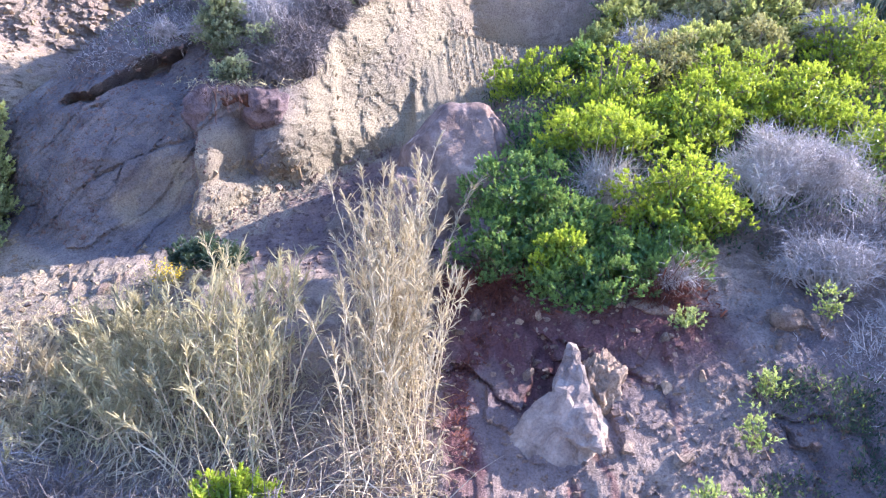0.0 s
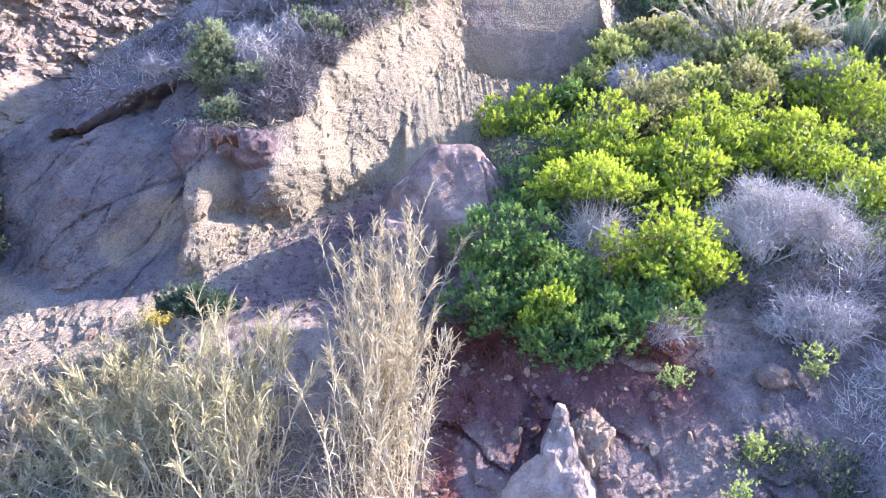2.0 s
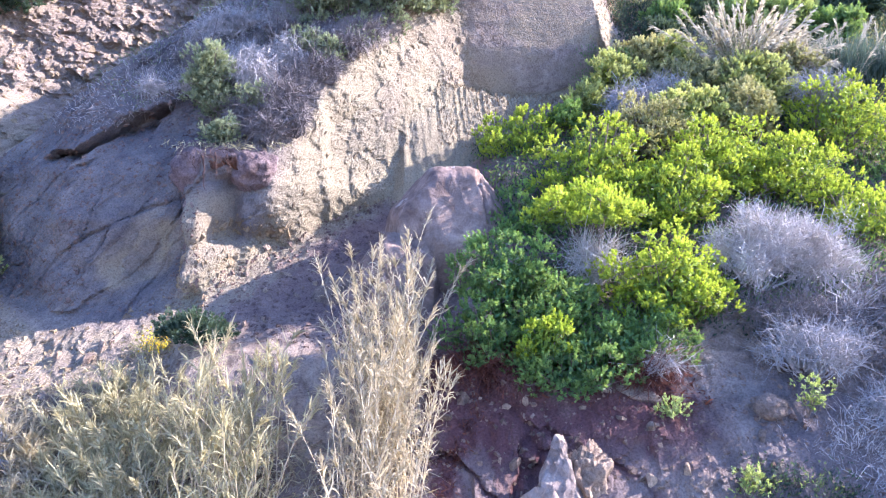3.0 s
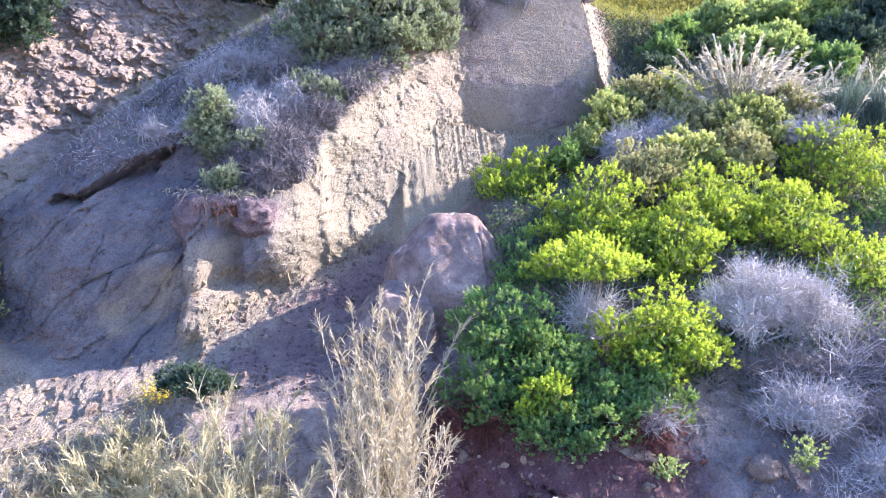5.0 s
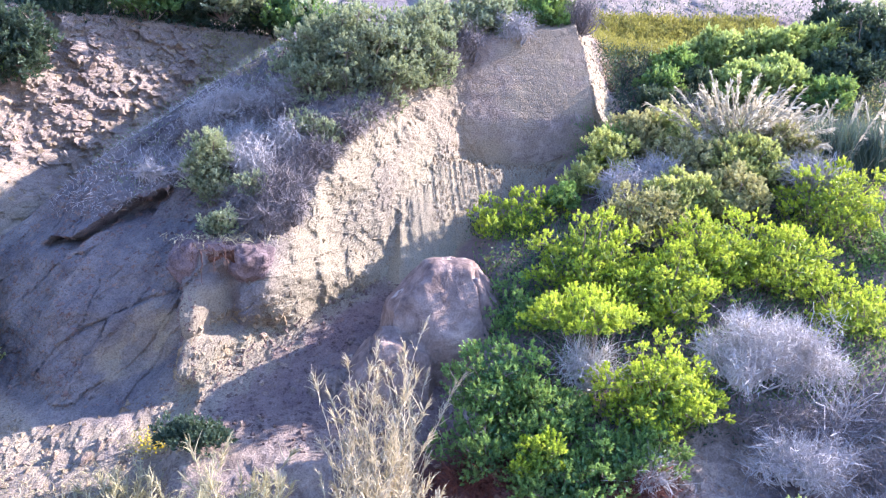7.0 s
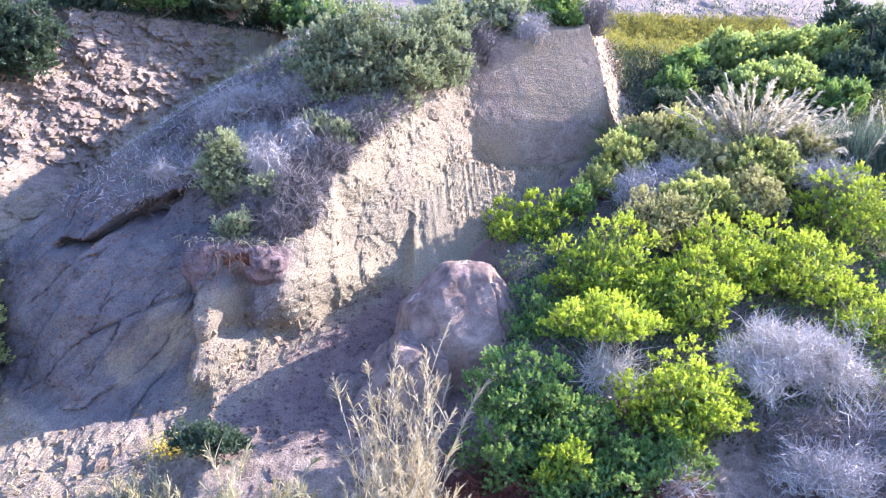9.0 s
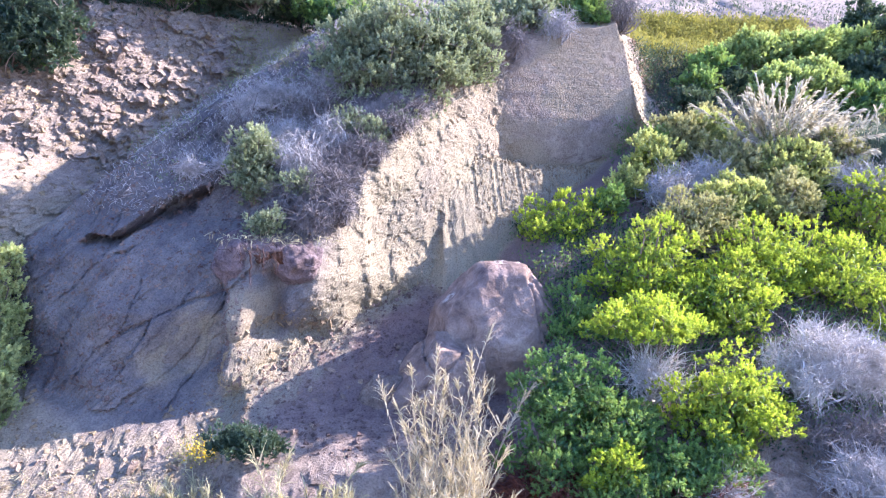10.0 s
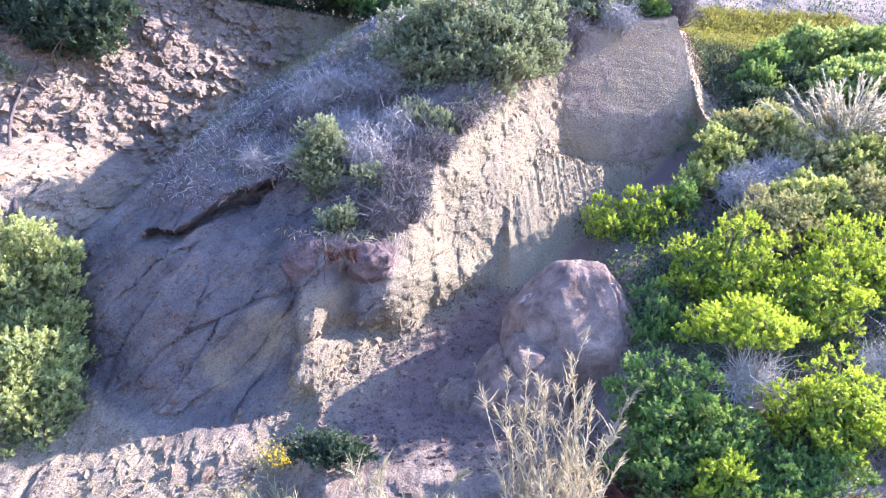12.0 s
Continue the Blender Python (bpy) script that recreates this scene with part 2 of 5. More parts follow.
def strips(paths, widths, side):
    """A long blade along each path; side (n, 3) is the direction of its width."""
    n, k, _ = paths.shape
    off = side[:, None] * widths[:, :, None] / 2
    v = np.stack((paths - off, paths + off), 2).reshape(-1, 3)
    idx = np.arange(n * k * 2).reshape(n, k, 2)
    q = np.stack((idx[:, :-1, 0], idx[:, :-1, 1], idx[:, 1:, 1], idx[:, 1:, 0]), -1).reshape(-1, 4)
    return v, q


def bent(base, axis, length, droop, k, rng, wiggle=0.0):
    """Paths from each base along its axis, drooping towards the ground."""
    s = np.linspace(0, 1, k)
    p = base[:, None] + axis[:, None] * (length[:, None] * s)[:, :, None]
    p = p - UP * (droop[:, None] * length[:, None] * s ** 2)[:, :, None]
    if wiggle:
        p[:, 1:] += np.cumsum(rng.normal(size=(len(base), k - 1, 3)) * wiggle * length[:, None, None] / k, axis=1)
    return p


def ball(rng, n, low=-0.2):
    """Directions on a sphere, none below low."""
    d = unit(rng.normal(size=(n * 3 + 20, 3)))
    d = d[d[:, 2] > low]
    return d[:n]


def thing(name, at, label, category, group="", kind=""):
    ob = new(name)
    ob.empty_display_size = 0.2
    ob.location = at
    return tagged(ob, label, category, group, kind)


def part(name, me, parent, label=""):
    ob = new(name, me)
    ob.parent = parent
    return tagged(ob, label)


# ---- the hillside ----
def smin(a, b, k):
    h = np.clip(0.5 + 0.5 * (b - a) / k, 0, 1)
    return b * (1 - h) + a * h - k * h * (1 - h)


def smax(a, b, k):
    return -smin(-a, -b, k)


def pos(v):
    return np.maximum(v, 0)


def step(a, b, v):
    t = np.clip((v - a) / (b - a), 0, 1)
    return t * t * (3 - 2 * t)


def foot(x, z):
    """The lower slope: cane bank, talus in the gully, then the floor under the scarp."""
    y = np.interp(z, (0, 4, 6.5, 7.3, 8.5, 9.3, 10, 11.8, 12.4, 13), (4.5, 10.1, 13.3, 15.2, 17.2, 18.8, 20.2, 21.4, 24, 30)) + 6 * pos(z - 13)
    return y + 0.12 * pos(-1.5 - x) + 1.6 * pos(-4.6 - x)


def left_bank(x, z):
    return 14.85 + 1.7 * (z - 6.6) + 0.03 * (x + 6.6) + 0.8 * pos(x + 4.2)


def shrub_hill(x, z):
    """The vegetated slope that carries the shrubs, up to the sandy track."""
    y = np.interp(z, (0, 4, 6.5, 8, 9.5, 11, 12, 13.5, 15, 16.3, 16.9, 18.5, 20, 24, 40), (4.6, 10.2, 12.9, 14.7, 16.8, 18.9, 20.3, 22, 24.1, 25.8, 27.6, 29.6, 32, 40, 90))
    edge = np.interp(z, (0, 6, 7, 10, 11, 12, 12.8, 13.2), (-1, 0, 1.0, 1.5, 2.6, 4.0, 4.9, 5.2))
    # an unseen spur added to shade the bank, and a tilt that dims it
    return y + 2.4 * pos(edge - x) - 1.2 * np.minimum(pos(x - 8.2), 4) * step(8.6, 7.2, z) + 0.08 * (2.5 - np.clip(x, 0, 6)) * step(6.8, 5.8, z)


def buttress(x, z):
    """The ridge that stands out: a shaded bowl on one side, a bright wall on the other."""
    bowl = np.interp(z, (5, 6.8, 7.2, 7.8, 8.8, 9.75, 10.7, 11.2, 12, 15, 20), (14.6, 15.4, 15.55, 15.8, 15.88, 16.35, 17.3, 17.5, 18.2, 20.2, 23.5)) + 0.15 * (x + 6.2)
    # the pale hollow, the smooth rib beside it, and the slit under the upper ledge
    bowl = bowl + 0.28 * np.exp(-((x + 5.95) / 0.55) ** 2 - ((z - 8.0) / 0.65) ** 2)
    bowl = bowl - 0.55 * step(-5.28, -5.02, x + 0.1 * vnoise(z * 1.7, 0 * x, 0 * x, 85)) * step(-4.2, -4.6, x) * step(10.0, 9.4, z) * step(7.0, 7.8, z)
    slit = z - 11.38 - 0.62 * (x + 6.2) + 0.16 * fbm(x * 1.3, 0 * x, 0 * x, 3, 83)
    gape = np.interp(x, (-8.7, -8.2, -7.4, -6.9, -6.2, -5.9), (0.0, 0.08, 0.1, 0.22, 0.24, 0.0))
    bowl = bowl + 0.65 * step(-gape - 0.2, -gape + 0.08, slit + 0.08 * fbm(x * 3, z * 3, 0 * x, 3, 89)) * step(0.05, -0.05, slit) * step(0.0, 0.08, gape)
    bowl = bowl - 0.3 * step(-0.02, 0.06, slit) * step(0.9, 0.1, slit) * step(-8.6, -7.6, x) * step(-5.4, -6.1, x)
    # the bowl turns away on its far side
    bowl = bowl + 0.62 * pos(np.minimum(-7.6 - x, 2.4))
    # the brow along the crest, which stands out over the bowl
    brow = np.interp(z, (8.4, 9.0, 9.5, 10.15, 10.5, 12, 14, 15.5), (0.0, 0.2, 0.5, 1.05, 0.9, 0.85, 0.85, 0.3))
    rim = np.interp(z, (8.4, 9.5, 10.25, 10.7, 12, 12.9, 14.5), (-4.1, -4.5, -4.9, -3.7, -3.0, -2.6, -2.0))
    bowl = bowl - brow * np.exp(-(pos(rim - x) / np.interp(z, (10.2, 10.8), (0.4, 1.2))) ** 2)
    wall = 18.2 + 1.0 * (x + 1.5) + 0.25 * (z - 10.3) + 0.55 * pos(9.5 - z)
    # a long upright split, set back on its far side
    wall = wall + 0.3 * step(-2.5, -2.3, x + 0.08 * (z - 10.5) + 0.06 * vnoise(z * 2.0, 0 * x, 0 * x, 86)) * step(-1.2, -2.2, x) * step(9.3, 10.0, z) * step(11.8, 11.0, z)
    spill = 15.75 + 0.75 * (x + 4.6) + 0.3 * (z - 7.8) - 1.1 * pos(z - 8.3 + 0.3 * vnoise(x * 1.6, z, 0 * x, 88))
    y = smax(smax(bowl, wall, 0.12), spill, 0.3)
    lip = z - 11.17 - 0.775 * (x + 10.24) + 0.1 * vnoise(x * 1.5, 0 * x, 0 * x, 87)
    top = np.minimum(11.5 + 0.9 * (x + 8.3), 15.5)
    return y + 2.6 * pos(z - top) + 0.2 * pos(-9.5 - x) - 0.28 * np.exp(-(lip / 0.16) ** 2) * step(-6.6, -7.6, x)


def left_side(x, z):
    """The bright slope that closes the bowl on its open side."""
    u = x + 10.7
    return 18.0 + np.where(u > -1.1, u, -1.1 + 0.25 * (u + 1.1)) + (z - 11) + 1.6 * pos(z - 11.2) + 0.9 * pos(9.8 - z)


def back_face(x, z):
    return 21.4 + 0.48 * (z - 12.9) + 0.5 * (x + 9) + 2.4 * pos(z - 16.3) + 1.0 * pos(x + 4)


def scarp(x, z):
    lean = 4.33 + 0.19 * (16.25 - z) + 0.08 * vnoise(z * 2.3, 0 * x, 0 * x, 81)
    hollow = np.hypot(pos(13.6 - z), 0.4) - 0.4
    return 21.32 + 0.2 * (x - 0.9) + 0.18 * (z - 14) + 0.35 * hollow + 4.5 * pos(x - lean) + 2.4 * pos(z - 15.5 - 0.28 * (x - 0.95) - 0.15 * vnoise(x * 1.3, 0 * x, 0 * x, 78)) + 3 * pos(0.3 - x)


def apron(x, z):
    """The ribbed ledge at the foot of the scarp."""
    top = np.interp(x, (0.3, 2.0, 3.3, 4.9), (12.3, 12.05, 12.2, 13.0)) + 0.05 * vnoise(x * 5, 0 * x, 0 * x, 79)
    return 20.95 + 0.55 * (z - 12) + 0.45 * (x - 2.0) + 4 * pos(z - top) + 2.5 * pos(x - 4.9) + 1.0 * pos(-0.7 - x)


def fin(x, z):
    """The pale edge where the slope was cut off beside the scarp."""
    lean = 4.33 + 0.19 * (16.25 - z) + 0.08 * vnoise(z * 2.3, 0 * x, 0 * x, 81)
    side = x - lean
    return 21.32 + 0.6 * (z - 13.1) + 1.3 * pos(side) + 6 * pos(-side) + 5 * pos(12.8 - z) + 2 * pos(z - 16.4)


def hill(x, z):
    y = smin(foot(x, z), left_bank(x, z), 0.4)
    y = smin(y, shrub_hill(x, z), 0.3)
    y = smin(y, buttress(x, z), 0.2)
    y = smin(y, left_side(x, z), 0.12)
    y = smin(y, back_face(x, z), 0.3)
    y = smin(y, apron(x, z), 0.15)
    y = smin(y, fin(x, z), 0.1)
    return smin(y, scarp(x, z), 0.12)


def blocks(x, z, size, seed, tilt, gap=0.1, turn=-0.2, jump=0.4):
    """Broken blocks: each cell at its own depth and turned its own way."""
    v, e, ox, oz = cells(x / size, z / size, seed)
    a, b = 0.9 * (v * 71.0 % 1.0) + turn, v * 37.0 % 1.0 - 0.2
    return ((v - 0.5) * jump + gap * step(0.14, 0.0, e) + tilt * (a * ox + b * oz)) * size, v


def rough_hill(x, z):
    """The hillside with its relief, and how far each kind of ground and painted shade covers it."""
    y = hill(x, z)
    faces = {"butt": buttress(x, z), "scarp": scarp(x, z), "back": back_face(x, z), "bank": left_bank(x, z), "left": left_side(x, z), "foot": foot(x, z), "apron": apron(x, z), "fin": fin(x, z), "shrub": shrub_hill(x, z)}
    on = {k: step(0.45, 0.0, v - y) for k, v in faces.items()}
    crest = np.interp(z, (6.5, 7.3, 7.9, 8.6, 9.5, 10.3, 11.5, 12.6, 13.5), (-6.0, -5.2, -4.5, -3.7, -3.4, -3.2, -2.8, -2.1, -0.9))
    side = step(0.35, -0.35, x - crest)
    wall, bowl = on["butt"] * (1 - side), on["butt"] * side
    wx, wz = x + 0.25 * fbm(x * 1.1, z * 1.1, 0 * x, 3, 91), z + 0.25 * fbm(x * 1.1, z * 1.1, 0 * x, 3, 95)
    n1 = fbm(x * 0.6, z * 0.6, y * 0.3, 4, 3)
    n2 = fbm(x * 2.1, z * 2.1, y * 0.5, 5, 11)
    rub = np.clip(on["bank"] + on["left"] + on["back"] * step(-5.2, -6.8, x), 0, 1) * (1 - on["butt"] * (1 - on["left"]))
    calm = np.clip(bowl + on["scarp"] + on["apron"], 0, 1)
    d = (0.16 - 0.07 * np.clip(calm + wall, 0, 1) - 0.085 * on["scarp"] - 0.06 * rub) * n1 + (0.1 - 0.075 * calm - 0.02 * on["scarp"] - 0.07 * rub - 0.05 * wall) * n2
    # worn, fluted wall with small ledges
    b0, _ = blocks(wx, wz * 0.7, 0.6, 25, 0.5, 0.0)
    bf, _ = blocks(x, z, 0.17, 27, 0.8, 0.0)
    _, joint, _, _ = cells(wx * 0.9 + 0.25 * wz, wz * 0.42, 24)
    split = step(0.09, 0.0, joint) * step(-0.1, 0.25, fbm(x * 0.9, z * 0.9, 0 * x, 2, 22))
    flute = np.abs(vnoise(wx * 2.6 + 0.5 * wz, wz * 0.5, 0 * x, 28)) + 0.5 * np.abs(vnoise(wx * 6.1 + wz, wz * 1.1, 0 * x, 29))
    d = d + wall * (0.03 * split + 0.12 * b0 + 0.09 * bf + 0.06 * flute + 0.03 * fbm(x * 5, z * 5, 0 * x, 4, 30, 0.7))
    # tumbled rubble: broken chunks of three sizes
    hx, hz = x + 0.09 * fbm(x * 4, z * 4, 0 * x, 2, 92), z + 0.09 * fbm(x * 4, z * 4, 0 * x, 2, 96)
    b1, v1 = blocks(hx, hz * 0.8, 0.85, 31, 0.45, 0.06, -0.15, 0.3)
    b2, v2 = blocks(hx, hz * 0.8, 0.34, 33, 0.65, 0.06, -0.15, 0.35)
    b3, v3 = blocks(hx, hz, 0.15, 35, 0.8, 0.0, -0.2, 0.4)
    pocket = step(0.12, 0.5, fbm(wx * 1.15 + 0.4 * wz, wz * 1.5, 0 * x, 3, 37, 0.6))
    d = d + rub * (1 - 0.5 * on["bank"]) * (0.4 * b1 + 0.6 * b2 + 0.7 * b3 + 0.16 * pocket + 0.06 * fbm(x * 3, z * 3.6, 0 * x, 4, 38, 0.75))
    low = on["foot"] * step(7.0, 6.0, z) * (1 - rub)
    d = d + low * (0.35 * b2 * step(0.2, -0.5, x))
    d = d + on["foot"] * (1 - on["apron"]) * step(6.8, 7.6, z) * 0.3 * b3
    # slanting joints in the bowl
    lx, lz = x + 0.1 * fbm(x * 1.3, z * 1.3, 0 * x, 3, 91), z + 0.1 * fbm(x * 1.3, z * 1.3, 0 * x, 3, 95)
    u, w = lx * 0.8 - lz * 0.72, lx * 0.72 + lz * 0.8
    vj, ej, _, _ = cells(u * 1.5, w * 0.32, 41)
    vk, ek, _, _ = cells(u * 4.2, w * 1.3, 44)
    slash = step(0.06, 0.0, ej) * step(-0.25, 0.2, fbm(x * 0.8, z * 0.8, 0 * x, 3, 43))
    scar = step(1.15, 0.85, np.hypot((x + 5.95) / 1.15, (z - 7.95 - 0.45 * (x + 5.95)) / 0.72) + 0.45 * fbm(u * 1.3, w * 0.6, 0 * x, 4, 48)) * (0.55 + 0.45 * step(-0.2, 0.15, fbm(u * 2.2, w * 0.8, 0 * x, 3, 49)))
    ribbed = step(-5.2, -5.0, x) * step(-4.0, -4.4, x) * step(7.0, 7.4, z) * step(9.6, 9.2, z)
    scar = np.clip(scar + 0.85 * ribbed, 0, 1)
    d = d + bowl * (1 - 0.85 * scar) * (0.13 * (vj - 0.5) + 0.09 * slash + 0.03 * (vk - 0.5) + 0.02 * step(0.12, 0.0, ek) + 0.05 * n2 + 0.25 * b3)
    # scarp: broad hollow, thin beds, ribbed foot
    d = d + on["scarp"] * (0.003 * fbm(0.35 * x, z * 7.5 + 0.4 * n1, 0 * x, 3, 53) + 0.05 * b3)
    rib = on["apron"]
    d = d + rib * (0.06 * np.abs(vnoise(x * 6.5 + 0.8 * z, z * 0.5, 0 * x, 55)) + 0.015 * n2)
    # joints and clods of the broken bank
    cut = np.abs(fbm(wx * 0.9 + 0.3 * wz, wz * 0.7, 0 * x, 3, 57))
    d = d + step(7.0, 6.4, z) * step(-0.4, 0.2, x) * (0.16 * step(0.12, 0.0, cut) * step(0, 0.4, n1 + 0.25) + 0.3 * b0 + 0.4 * bf + 0.2 * b3)
    d = d + 0.3 * bowl * step(0.45, 0.15, np.abs(x + 4.4)) * step(8.2, 8.6, z) * step(9.9, 9.6, z)
    y = y + d
    # pale spilled blocks and the sunlit strip above the shadow line, in colour
    lit_heap = (1 - on["apron"]) * (1 - bowl) * step(0.0, 0.3, z - 6.95 - 0.66 * (x + 4.15) + 0.3 * n2) * step(1.5, 1.2, z - 6.95 - 0.66 * (x + 4.15)) * step(-5.3, -4.9, x) * step(-0.8, -1.6, x)
    spots = fbm(x * 0.9, z * 0.9, 0 * x, 3, 61)
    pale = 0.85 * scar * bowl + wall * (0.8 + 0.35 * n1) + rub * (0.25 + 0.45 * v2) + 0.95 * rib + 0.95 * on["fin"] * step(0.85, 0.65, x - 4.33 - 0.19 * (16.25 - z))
    red = step(0.0, 0.5, spots + 0.3) * step(1.1, 0.3, np.abs(z - 6.1)) * step(-0.6, 0.4, x) * step(5, 4, x)
    red = red + 0.3 * on["foot"] * step(6.6, 7.2, z) * step(10, 9, z) * step(-4.6, -3.6, x)
    red = np.clip(red + 0.8 * step(7, 6.6, z) * step(-0.4, 0.2, x) * step(4, 3, x) * step(0.16, 0.04, cut) + 0.7 * step(1.8, 0.9, x) * step(-0.2, 0.2, x) * step(4.6, 5.2, z) * step(6.8, 6.4, z) * step(0.0, 0.2, fbm(x * 2.2 + z, z * 1.1, 0 * x, 4, 67)), 0, 1)
    gully = np.abs(x - np.interp(z, (4.3, 4.5, 4.87, 5.2, 5.56, 6.1), (0.35, 0.3, 0.21, 0.34, 0.58, 0.89)) + 0.15 * fbm(x * 2, z * 2.5, 0 * x, 3, 68))
    red = np.clip(red + step(0.26, 0.1, gully) * step(6.4, 6.1, z) * step(3.6, 4.3, z), 0, 1)
    slope_grass = step(15.7, 16.5, z) * step(5.2, 5.9, x) * step(18.3, 17.7, z)
    sand = step(18.0, 18.25, z + 0.3 * n1) * step(3.5, 5.5, x)
    # leaf litter under shrubs; the cane's foot is darkened here as painted shade
    litter_shade = 0.35 * on["back"] * rub + 0.4 * step(5.6, 5.0, z) * step(0.2, -0.6, x) + on["shrub"] * (1 - on["fin"]) * (1 - rib) * (1 - slope_grass) * (1 - sand) * 0.95 * step(6.8, 8, z)
    olive = on["back"] * step(-7.2, -5.6, x) * (1 - on["butt"])
    # besides crack lines, shade of talus, bank and upper bowl goes into the colour
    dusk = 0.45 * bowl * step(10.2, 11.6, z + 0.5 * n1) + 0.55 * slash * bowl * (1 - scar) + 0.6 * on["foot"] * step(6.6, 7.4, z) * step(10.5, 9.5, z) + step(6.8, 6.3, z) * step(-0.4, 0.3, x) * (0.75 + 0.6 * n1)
    # the bowl and low bank corner are toned slate-grey to deepen their shade
    return y, {"pale": np.clip(pale + 0.7 * lit_heap, 0, 1), "red": red * 0.8 * (1 - 0.9 * lit_heap), "grass": np.clip(slope_grass + 0.2 * olive, 0, 1), "litter_shade": np.clip(litter_shade + dusk, 0, 1) * (1 - 0.8 * lit_heap), "sand": np.clip(sand + 0.85 * olive, 0, 1), "clay": np.clip(0.65 + 0.9 * fbm(x * 0.7, z * 1.5, 0 * x, 4, 71), 0.1, 1) * on["scarp"] * (1 - on["fin"]), "slate_shade": np.clip(0.75 * bowl * (1 - scar) + 0.35 * step(6.6, 6.2, z) * step(3.4, 4.6, x), 0, 1)}


xs = np.concatenate((-np.geomspace(500, 15.2, 26), np.concatenate((np.arange(-15, -12, 0.08), np.arange(-12, 6, 0.043), np.arange(6, 15.01, 0.08))), np.geomspace(15.2, 500, 26)))
zs = np.concatenate((np.linspace(0.4, 2.6, 10), np.arange(2.75, 19.3, 0.041), np.geomspace(19.5, 60, 24)))
GX, GZ = np.meshgrid(xs, zs)
GY, KINDS = rough_hill(GX, GZ)
# the beach below, out to sea level behind the camera
by = -np.geomspace(1, 900, 14)[::-1] + 4
BX, BY = np.meshgrid(xs, by)
V = np.concatenate((np.stack((BX, BY, 0.3 + 0 * BX), -1), np.stack((GX, GY, GZ), -1)))
rows_, cols_ = V.shape[:2]
gi = np.arange(rows_ * cols_).reshape(rows_, cols_)
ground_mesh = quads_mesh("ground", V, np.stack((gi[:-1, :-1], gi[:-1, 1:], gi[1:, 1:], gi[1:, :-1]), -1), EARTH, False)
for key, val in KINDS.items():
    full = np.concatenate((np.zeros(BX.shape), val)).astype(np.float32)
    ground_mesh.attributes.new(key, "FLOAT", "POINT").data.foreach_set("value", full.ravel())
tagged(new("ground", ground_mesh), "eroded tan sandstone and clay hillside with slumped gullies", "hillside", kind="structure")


def surface(x, z):
    """The point of the hillside at x and height z."""
    y, _ = rough_hill(np.array([float(x)]), np.array([float(z)]))
    return np.array((x, y[0], z))


